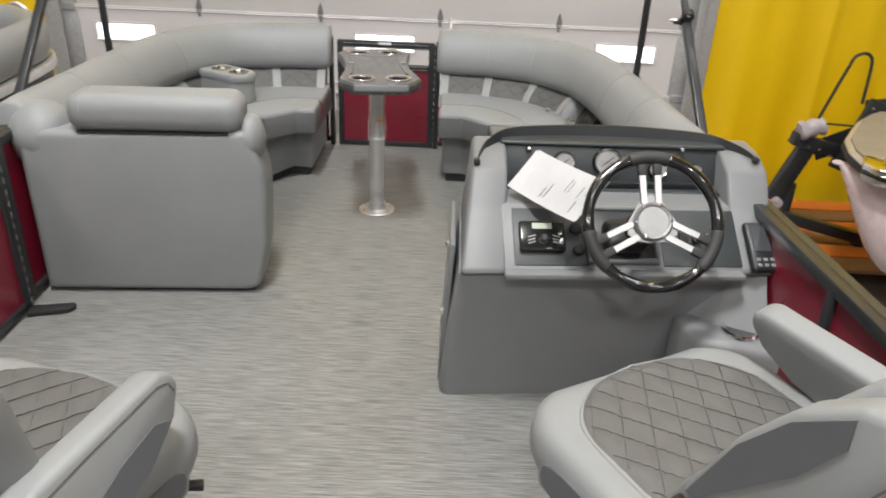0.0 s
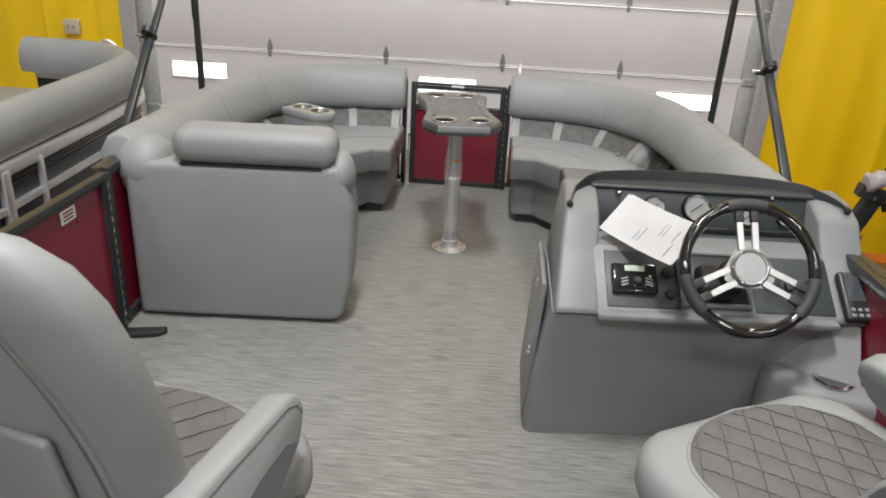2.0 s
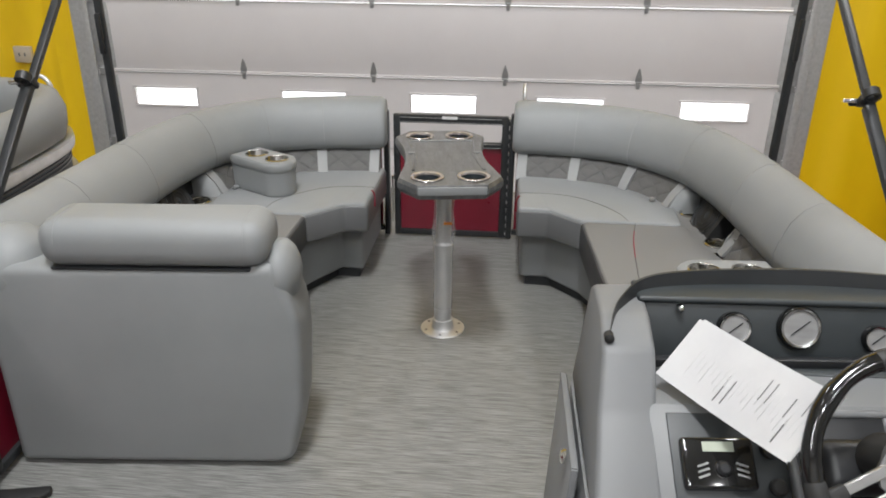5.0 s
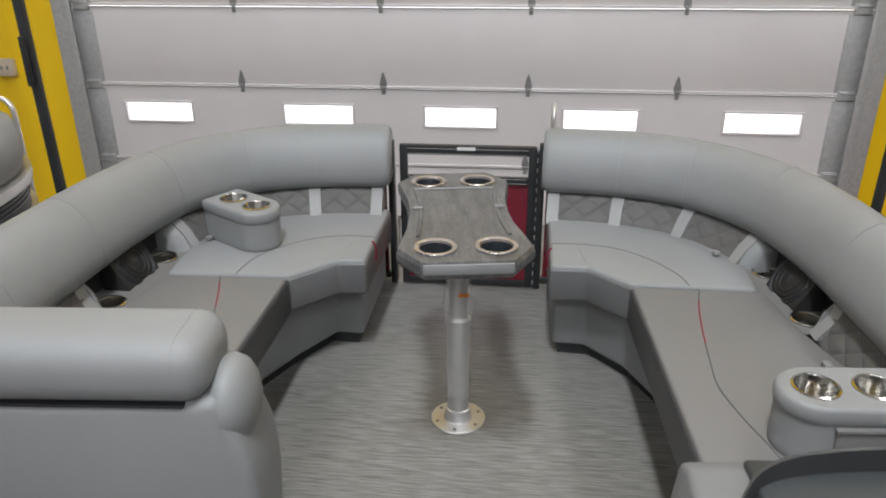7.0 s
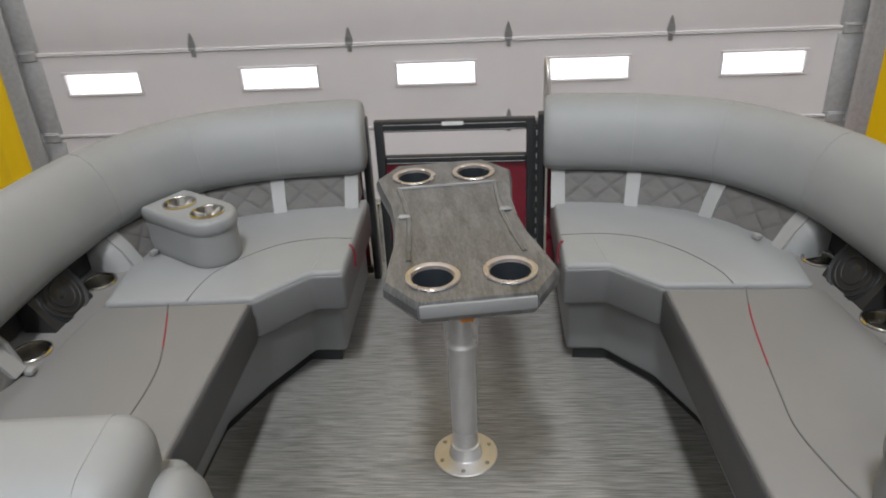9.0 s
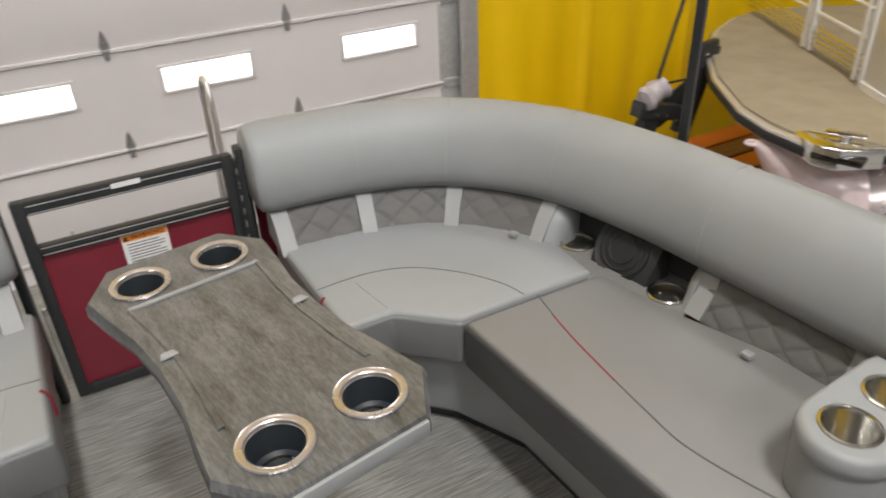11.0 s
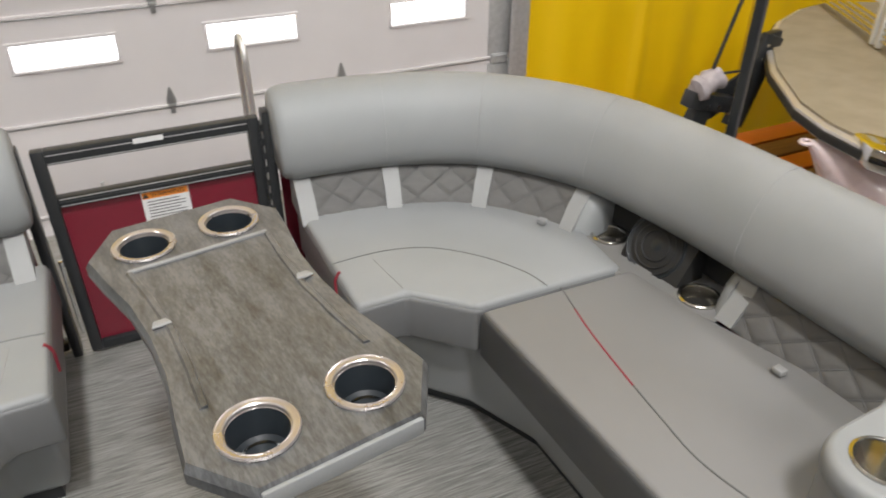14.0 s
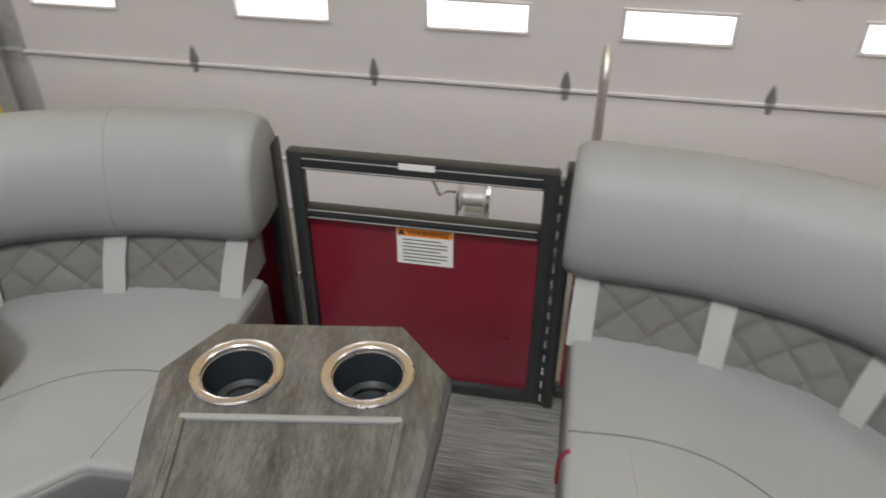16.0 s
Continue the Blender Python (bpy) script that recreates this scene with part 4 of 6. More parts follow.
part("tabletop", tabletop(), TABLE_WOOD, table, smooth=30)
tray_half = [(0.122, 0.19), (0.113, 0.10), (0.108, 0.0), (0.113, -0.10), (0.122, -0.19)]
for sgn in (1, -1):
    line = [(sgn * x, y) for x, y in tray_half]
    rail = loft([[(x - 0.006 * sgn, y, TZ - 0.001), (x - 0.004 * sgn, y, TZ + 0.004), (x + 0.004 * sgn, y, TZ + 0.004), (x + 0.008 * sgn, y, TZ - 0.001)] for x, y in line])
    part("tray_rail", rail, TABLE_WOOD, table)
    if sgn > 0:
        part("tray_end", box((0, sgn * 0.192, TZ + 0.0015), (0.25, 0.009, 0.007), 0.003), VINYL_LIGHT, table, "pale grey tray edge")
    part("corner_clip", moved(prism([(-0.016, -0.008), (0.016, -0.008), (0.010, 0.008), (-0.010, 0.008)], 0, 0.006, 0.002, 1), Matrix.Translation((sgn * 0.118, 0.02, TZ + 0.001)) @ pose(0, 0, 0, 0, 0, 0)), VINYL_LIGHT, table, "pale grey clip")
    # pale bar paints the reflection on the near bevelled end
    if sgn < 0:
        part("bevel_sheen", box((0, sgn * 0.3605, TZ - 0.018), (0.225, 0.008, 0.028), 0.003), VINYL, table, "grey strip drawn for the reflection on the bevelled table end")
for hx in (-0.078, 0.078):
    for hy in (0.265, -0.265):
        c = part("cup_holder", moved(lathe([(0.042, TZ - 0.002), (0.0555, TZ + 0.0005), (0.0562, TZ + 0.003), (0.0545, TZ + 0.0052), (0.0525, TZ + 0.0044), (0.0485, TZ + 0.0036), (0.0455, TZ + 0.0046), (0.0435, TZ + 0.0032), (0.0425, TZ - 0.004)], 40, False), Matrix.Translation((hx, hy, 0))), RIM_STEEL, table, "polished steel cup holder rim")
        part("cup", moved(lathe([(0.0445, TZ - 0.001), (0.043, TZ - 0.005), (0.040, TZ - 0.05), (0.034, TZ - 0.056), (0.002, TZ - 0.056)], 36, False), Matrix.Translation((hx, hy, 0))), CUP_PLASTIC, c, "dark blue-grey cup")
        part("cup_ridge", moved(lathe([(0.029, TZ - 0.0555), (0.031, TZ - 0.052), (0.033, TZ - 0.0555)], 30, False), Matrix.Translation((hx, hy, 0))), STEEL, c)
part("socket", lathe([(0.002, 0.0), (0.088, 0.0), (0.0885, 0.003), (0.086, 0.0055), (0.046, 0.007), (0.043, 0.010), (0.040, 0.045), (0.037, 0.047), (0.002, 0.047)], 36), ALU, table, "round aluminium floor socket")
for k in range(6):
    a = math.pi * k / 3 + 0.3
    part("screw", moved(lathe([(0.0062, 0.004), (0.006, 0.0078), (0.0035, 0.0082), (0.0012, 0.0066)], 10), Matrix.Translation((0.071 * math.cos(a), 0.071 * math.sin(a), 0))), STEEL_BRUSHED, table)
part("pole", lathe([(0.034, 0.012), (0.034, 0.36), (0.0365, 0.362), (0.0365, 0.372), (0.031, 0.378), (0.029, 0.385), (0.029, 0.66), (0.06, 0.67), (0.06, TZ - 0.048)], 28), ALU, table)


def wrap():
    """Crinkled clear film round the pole, bunched up at its foot and middle."""
    rings = []
    for j in range(56):
        z = 0.10 + 0.54 * j / 55
        loose = 0.0035 + 0.008 * math.exp(-((z - 0.42) / 0.05) ** 2) + 0.004 * math.exp(-((z - 0.56) / 0.03) ** 2)
        row = []
        for k in range(26):
            a = 2 * math.pi * k / 26
            p = Vector((3.2 * math.cos(a), 3.2 * math.sin(a), z * 40))
            r = (0.0355 if z < 0.38 else 0.0325) + loose * (0.9 + noise.noise(p) + 0.6 * noise.noise(p * 2.3))
            row.append((r * math.cos(a), r * math.sin(a), z))
        rings.append(row)
    return loft(rings, True, False)


part("film_wrap", wrap(), CLEAR_WRAP, table, "crinkled clear plastic film", smooth=18)
part("red_tag", box((0.012, -0.046, 0.47), (0.032, 0.003, 0.010)), LABEL_ORANGE, table)


# ---- helm ----
def helm_console():
    t = thing("helm_console", "grey moulded helm console, its dash surround toned down against the light", "boat console", (0, 0, 0))
    # lower body: plan rings from floor to lip
    def ringz(z, x0, x1, yf0, yf1, yb, r=0.04):
        pts = []
        corners = [(x0, yf0), (x1, yf1), (x1, yb), (x0, yb)]
        for k, (x, y) in enumerate(corners):
            px, py = corners[k - 1]
            nx, ny = corners[(k + 1) % 4]
            a = Vector((px - x, py - y)).normalized()
            b = Vector((nx - x, ny - y)).normalized()
            for f in (0, 0.25, 0.5, 0.75, 1):
                p = Vector((x, y)) + a * r * (1 - f) ** 2 + b * r * f ** 2
                pts.append((p.x, p.y, z))
        return pts
    rings = [ringz(0.0, 0.435, 1.40, 2.325, 2.43, 2.735), ringz(0.02, 0.43, 1.40, 2.322, 2.427, 2.74), ringz(0.25, 0.448, 1.405, 2.285, 2.39, 2.74), ringz(0.45, 0.47, 1.41, 2.25, 2.355, 2.74), ringz(0.485, 0.475, 1.41, 2.242, 2.347, 2.74, 0.03)]
    part("lower_body", loft(rings), CONSOLE, t, smooth=50)
    # side cheeks of the surround, in the toned-down console plastic
    prof = [(2.238, 0.486), (2.235, 0.505), (2.40, 0.628), (2.48, 0.722), (2.57, 0.752), (2.70, 0.755), (2.745, 0.735), (2.745, 0.486)]
    def cheek(x0, x1, dy0, dy1, lean):
        a = [(x0 + lean * (z - 0.486), y + dy0, z) for y, z in prof]
        b = [(x1, y + dy1, z) for y, z in prof]
        bm = loft([a, b])
        bmesh.ops.recalc_face_normals(bm, faces=bm.faces)
        bmesh.ops.bevel(bm, geom=bm.edges[:], offset=0.012, segments=2, profile=0.5, affect="EDGES")
        return bm
    part("cheek", cheek(0.478, 0.608, 0.0, 0.012, 0.1), CONSOLE_DIMMED, t, smooth=50)
    part("cheek", cheek(1.285, 1.415, 0.075, 0.08, 0.0), CONSOLE_DIMMED, t, smooth=50)
    slope = math.degrees(math.atan2(0.133, 0.165))
    m0 = Matrix.Translation((0.95, 2.285, 0.488)) @ pose(0, 0, 0, 0, 0, 4.5)
    # lower sloped fascia with lip
    part("fascia", moved(box((0, 0.085, 0.075), (0.70, 0.225, 0.02), 0.006, 2, (slope, 0, 0)), m0), CONSOLE_DIMMED, t)
    part("lip", moved(box((0, -0.012, 0.008), (0.70, 0.05, 0.022), 0.008, 2), m0), CONSOLE_DIMMED, t)
    part("shelf", moved(box((0, 0.245, 0.142), (0.70, 0.16, 0.016), 0.004, 2), m0), CONSOLE_DIMMED, t)
    part("shelf_slot", moved(box((0.0, 0.305, 0.160), (0.66, 0.02, 0.022), 0.003), m0), BLACK, t)
    def inset(name, x, w, l, s0, mat):
        return part(name, moved(box((x, 0.085, 0.075), (w, l, 0.006), 0.004, 2, (slope, 0, 0)), m0 @ Matrix.Translation((0, -0.0065 * 1.0, 0.0085 + s0))), mat, t)
    inset("radio_panel", -0.210, 0.215, 0.185, 0.0, DASH)
    inset("switch_panel", 0.235, 0.235, 0.185, 0.0, DASH)
    mp = m0 @ Matrix.Translation((0.0, 0.078, 0.092)) @ pose(0, 0, 0, slope, 0, 0)
    pod = part("wheel_pod", moved(merge(box((0, 0.085, 0), (0.21, 0.016, 0.022), 0.007, 3), box((0, -0.085, 0), (0.21, 0.016, 0.022), 0.007, 3), box((-0.097, 0, 0), (0.016, 0.16, 0.022), 0.007, 3), box((0.097, 0, 0), (0.016, 0.16, 0.022), 0.007, 3)), mp), CONSOLE_DIMMED, t, "raised grey surround of the steering column", smooth=50)
    part("boot", moved(merge(box((0, 0, -0.002), (0.185, 0.16, 0.014), 0.004), box((0, -0.02, 0.03), (0.13, 0.10, 0.06), 0.025, 3)), mp), BLACK, pod, "black steering column boot", smooth=50)
    # upper dash
    m1 = Matrix.Translation((0.95, 2.655, 0.688)) @ pose(0, 0, 0, 0, 0, 2.5)
    part("dash_panel", moved(box((0, -0.01, 0), (0.70, 0.02, 0.16), 0.006, 2, (-22, 0, 0)), m1), DASH, t)
    part("dash_step", moved(box((0.0, -0.065, -0.062), (0.70, 0.07, 0.03), 0.006, 2), m1), DASH, t)
    part("hood", moved(box((0, 0.04, 0.068), (0.72, 0.09, 0.016), 0.008, 3), m1), DASH, t)
    mg = m1 @ pose(0, -0.024, 0, 68, 0, 0)
    for x, y, r in ((-0.155, 0.015, 0.036), (-0.018, 0.02, 0.046), (0.145, 0.0, 0.03), (0.265, 0.0, 0.022)):
        gauge = part("gauge", moved(lathe([(r, -0.004), (r, 0.010), (r * 0.93, 0.014), (r * 0.8, 0.012), (r * 0.78, 0.006)], 32, False), mg @ Matrix.Translation((x, y, 0))), GLOSS_BLACK, t, "round gauge with black bezel")
        part("dial", moved(lathe([(r * 0.8, 0.0105), (0.001, 0.0105)], 32, False), mg @ Matrix.Translation((x, y, 0))), DIAL, gauge, "silver dial")
        part("chrome_ring", moved(lathe([(r * 0.86, 0.0125), (r * 0.90, 0.0155), (r * 0.80, 0.0145), (r * 0.78, 0.0105)], 32, False), mg @ Matrix.Translation((x, y, 0))), STEEL, gauge)
        part("needle", moved(box((0, 0, 0.0125), (r * 1.1, 0.0025, 0.0015), 0, 2, (0, 0, 38)), mg @ Matrix.Translation((x, y, 0))), BLACK, gauge)
    for x, y in ((-0.27, 0.055), (0.22, 0.065), (-0.03, -0.055)):
        part("switch", moved(merge(lathe([(0.010, 0), (0.010, 0.006), (0.006, 0.016), (0.002, 0.017)], 14)), mg @ Matrix.Translation((x, y, 0.0))), STEEL, t)
    # smoked windscreen
    base = curve([(0.515, 2.50, 0.738), (0.55, 2.60, 0.750), (0.65, 2.69, 0.757), (0.95, 2.73, 0.760), (1.23, 2.715, 0.757), (1.33, 2.67, 0.752), (1.385, 2.60, 0.748)], 8)
    n = len(base)
    rings = []
    for k, p in enumerate(base):
        f = math.sin(math.pi * k / (n - 1)) ** 0.55
        up = Vector((0, 0.012, 0.036)) * f
        rings.append([p + Vector((0, -0.003, 0)), p + up + Vector((0, -0.003, 0)), p + up + Vector((0, 0.003, 0.001)), p + Vector((0, 0.003, 0))])
    part("windscreen", loft(rings), POWDER, t, "low dark smoked windscreen", smooth=60)
    for p in (base[0], base[-1]):
        part("screw_knob", moved(lathe([(0.010, -0.01), (0.010, 0.008), (0.004, 0.012)], 12), Matrix.Translation(p) @ pose(0, 0, 0, 90)), RUBBER, t)
    # radio
    mr = m0 @ Matrix.Translation((-0.208, 0.069, 0.0760)) @ pose(0, 0, 0, slope, 0, 0)
    radio = part("radio", moved(box((-0.028, 0.006, 0.012), (0.134, 0.096, 0.022), 0.008, 3), mr), GLOSS_BLACK, t, "black marine radio")
    part("display", moved(box((-0.028, 0.035, 0.0235), (0.058, 0.018, 0.002)), mr), LCD, radio, "pale green display")
    part("knob", moved(lathe([(0.012, 0.022), (0.012, 0.03), (0.008, 0.034), (0.001, 0.034)], 20), mr @ Matrix.Translation((-0.024, -0.006, 0))), BLACK, radio)
    part("knob_ring", moved(lathe([(0.013, 0.0235), (0.0155, 0.0255), (0.0165, 0.0235)], 20, False), mr @ Matrix.Translation((-0.024, -0.006, 0))), STEEL, radio)
    for k in range(3):
        for sx in (-1, 1):
            part("button", moved(box((-0.024 + sx * 0.036, -0.018 + 0.010 * k, 0.0235), (0.022, 0.004, 0.002), 0, 2, (0, 0, -sx * 18)), mr), VINYL_LIGHT, radio)
    part("power_socket", moved(merge(lathe([(0.018, 0.0), (0.018, 0.012), (0.012, 0.016), (0.001, 0.016)], 18)), mr @ Matrix.Translation((0.075, 0.035, 0.003))), RUBBER, t)
    part("power_socket", moved(merge(lathe([(0.016, 0.0), (0.016, 0.01), (0.012, 0.014), (0.001, 0.014)], 18)), mr @ Matrix.Translation((0.078, -0.035, 0.003))), RUBBER, t)
    for k in range(3):
        part("rocker", moved(box((0.18 + 0.04 * k, 0.06, 0.094), (0.024, 0.034, 0.012), 0.004, 2, (slope, 0, 0)), m0), BLACK, t)
    part("ignition", moved(lathe([(0.014, 0), (0.014, 0.014), (0.004, 0.016), (0.004, 0.03)], 16), m0 @ Matrix.Translation((0.25, 0.02, 0.04)) @ pose(0, 0, 0, slope)), STEEL, t, "chrome ignition switch")
    # fish finder
    mf = Matrix.Translation((1.355, 2.375, 0.545)) @ pose(0, 0, 0, slope, 0, 5)
    ff = part("fish_finder", moved(box((0, 0, 0.02), (0.082, 0.16, 0.026), 0.012, 3), mf), BLACK, t, "black fish finder unit")
    part("screen", moved(box((0, 0.022, 0.034), (0.056, 0.082, 0.002)), mf), SCREEN_DARK, ff, "dark grey screen")
    for k in range(3):
        for j in range(2):
            part("key", moved(box((-0.02 + 0.02 * k, -0.045 - 0.018 * j, 0.034), (0.013, 0.010, 0.003), 0.002, 1), mf), VINYL, ff)
    # foot moulding with cup holder and the door with locks on the walkway side
    foot = prism([(1.13, 2.36), (1.17, 2.20), (1.42, 2.14), (1.44, 2.40)], 0.0, 0.335, 0.03, 3)
    part("foot_moulding", foot, CONSOLE, t, smooth=50)
    c = part("cup_holder", moved(lathe([(0.046, 0.0), (0.056, 0.002), (0.056, 0.006), (0.047, 0.009), (0.042, 0.006), (0.04, -0.002)], 32, False), Matrix.Translation((1.31, 2.255, 0.337))), STEEL, t, "steel cup holder rim")
    part("cup", moved(lathe([(0.043, 0.002), (0.036, 0.0005), (0.001, 0.0005)], 30, False), Matrix.Translation((1.31, 2.255, 0.337))), GLOSS_BLACK, c)
    part("knee_fairing", loft([[(1.13, 2.37, 0.30), (1.22, 2.28, 0.30), (1.378, 2.205, 0.30), (1.378, 2.39, 0.30)], [(1.20, 2.37, 0.38), (1.26, 2.31, 0.38), (1.378, 2.255, 0.38), (1.378, 2.39, 0.38)], [(1.28, 2.37, 0.484), (1.31, 2.345, 0.484), (1.378, 2.32, 0.484), (1.378, 2.39, 0.484)]]), CONSOLE, t, "grey fairing above the foot moulding", smooth=60)
    md = Matrix.Translation((0.4445, 2.53, 0.28)) @ pose(0, 0, 0, 0, 2.6, 0)
    d = part("door", moved(box((0.0, 0, 0), (0.016, 0.34, 0.48), 0.006, 2), md), CONSOLE, t, "grey console side door")
    part("door_edge", moved(merge(box((-0.002, -0.171, 0), (0.014, 0.005, 0.48), 0.002), box((-0.002, 0.0, 0.241), (0.014, 0.34, 0.005), 0.002)), md), CONSOLE_DIMMED, d)
    for y, z in ((-0.10, 0.215), (-0.145, 0.0)):
        part("lock", moved(lathe([(0.016, 0), (0.016, 0.006), (0.012, 0.010), (0.005, 0.009), (0.001, 0.009)], 20), md @ Matrix.Translation((-0.012, y, z)) @ pose(0, 0, 0, 0, -90)), STEEL, d, "chrome lock")
    return t


helm_console()


SPOKE = surface("machined_aluminium", g(0.46), g(0.56), 0.38, metal=0.9, bumps=0.05)
SLEEVE = surface("charcoal_rubber", g(0.026), g(0.036), 0.6, bumps=0.2)


def steering_wheel():
    t = thing("steering_wheel", "glossy black steering wheel with three brushed metal spokes", "steering wheel", (0.985, 2.215, 0.69))
    t.matrix_world = Matrix.Translation((0.985, 2.215, 0.69)) @ pose(0, 0, 0, 57, 0, 2) @ pose(0, 0, 0, 0, 0, 3)
    R = 0.176
    n = 64
    rings = []
    for k in range(n + 1):
        a = 2 * math.pi * k / n
        r = 0.0165 + 0.0012 * math.cos(10 * a)
        c = Vector((R * math.cos(a), R * math.sin(a), 0))
        rings.append([c + r * (math.cos(b) * Vector((math.cos(a), math.sin(a), 0)) + math.sin(b) * Vector((0, 0, 1))) for b in (2 * math.pi * j / 12 for j in range(12))])
    part("rim", loft(rings, True, False), GLOSS_BLACK, t, "glossy black rim", smooth=80)
    part("hub", lathe([(0.05, -0.03), (0.053, -0.006), (0.053, 0.006), (0.047, 0.012), (0.043, 0.011), (0.041, 0.008), (0.001, 0.008)], 40), STEEL_BRUSHED, t, "round brushed metal hub")
    part("column", lathe([(0.03, -0.16), (0.045, -0.12), (0.05, -0.03)], 24), RUBBER, t)
    for k in range(6):
        a = math.pi * k / 3
        part("bolt", moved(lathe([(0.004, 0.008), (0.004, 0.013), (0.001, 0.014)], 8), Matrix.Translation((0.047 * math.cos(a), 0.047 * math.sin(a), 0))), STEEL, t)
    part("hub_plate", loft([[(r * math.cos(a), r * math.sin(a), z) for a, r in ((radians(c + d), q) for c in (90, 205, 332) for d, q in ((-24, 0.068), (0, 0.074), (24, 0.068), (57, 0.056)))] for z in (-0.010, -0.003)]), STEEL_BRUSHED, t, "three-armed brushed metal plate")
    for ang in (90, 205, 332):
        bars = [prism([(0.045, sy * 0.010), (0.138, sy * 0.012), (0.140, sy * 0.030), (0.050, sy * 0.029)], -0.006, 0.003, 0.0018, 1) for sy in (1, -1)]
        sp = part("spoke", moved(merge(*bars), pose(0, 0, 0, 0, 0, ang)), SPOKE, t, "double metal spoke")
        rings = []
        for k in range(15):
            a = radians(ang - 19 + 38 * k / 14)
            r = 0.0185 if 0 < k < 14 else 0.016
            c = Vector((R * math.cos(a), R * math.sin(a), 0))
            rings.append([c + r * (math.cos(b) * Vector((math.cos(a), math.sin(a), 0)) + math.sin(b) * Vector((0, 0, 1))) for b in (2 * math.pi * j / 12 for j in range(12))])
        tongues = [moved(prism([(0.127, sy * 0.009), (0.166, sy * 0.009), (0.166, sy * 0.034), (0.127, sy * 0.032)], -0.010, 0.007, 0.003, 2), pose(0, 0, 0, 0, 0, ang)) for sy in (1, -1)]
        part("grip_sleeve", merge(loft(rings), *tongues), SLEEVE, sp, "dark rubber sleeve", smooth=60)
    return t


steering_wheel()

# paper left on the dash
def paper_sheet():
    t = thing("paper_sheet", "printed white paper sheets lying across the dash", "paper", (0, 0, 0))
    m = Matrix.Translation((0.742, 2.378, 0.716)) @ pose(0, 0, 0, 0, 0, -57) @ pose(0, 0, 0, 43, 0, 0)
    def sag(u, v):
        return 0.012 * (u / 0.145) ** 2 + 0.005 * math.sin(9 * v + u * 8)
    for k in range(2):
        rings = []
        for j in range(9):
            v = -0.07 + 0.14 * j / 8
            rings.append([(u + 0.004 * k * (1 + v * 10), v + 0.005 * k, -0.003 * k + sag(u, v)) for u in [-0.155 + 0.31 * i / 14 for i in range(15)]])
        part("sheet", moved(loft(rings, False, False), m), PAPER, t, smooth=80)
    for u, v, w, h in ((-0.030, -0.022, 0.0022, 0.058), (-0.015, -0.022, 0.0016, 0.052), (0.040, 0.018, 0.0014, 0.046), (0.054, 0.018, 0.0014, 0.044), (0.098, 0.012, 0.0018, 0.04), (0.108, -0.03, 0.0022, 0.05), (0.124, 0.03, 0.0014, 0.04)):
        part("print_line", moved(box((u, v, 0.0012 + sag(u, v)), (w, h, 0.0012)), m), INK, t)
    for k in range(22):
        u = -0.11 + 0.0115 * k
        part("print_line", moved(box((u, 0.012 * math.sin(k * 2.1), 0.0008 + sag(u, 0.0)), (0.0016, 0.075 - 0.022 * (k % 3), 0.0008)), m), PRINT_GREY, t)
    return t


paper_sheet()


# ---- captain's chairs ----
def rounded_poly(w, l, r, front=0.0, n=6):
    pts = []
    for cx, cy, a0 in ((w / 2 - r, l / 2 - r, 0), (-w / 2 + r, l / 2 - r, 90), (-w / 2 + r, -l / 2 + r, 180), (w / 2 - r, -l / 2 + r, 270)):
        for k in range(n + 1):
            a = radians(a0 + 90 * k / n)
            x, y = cx + r * math.cos(a), cy + r * math.sin(a)
            if y > 0:
                y += front * (1 - (2 * x / w) ** 2)
            pts.append((x, y))
    return pts


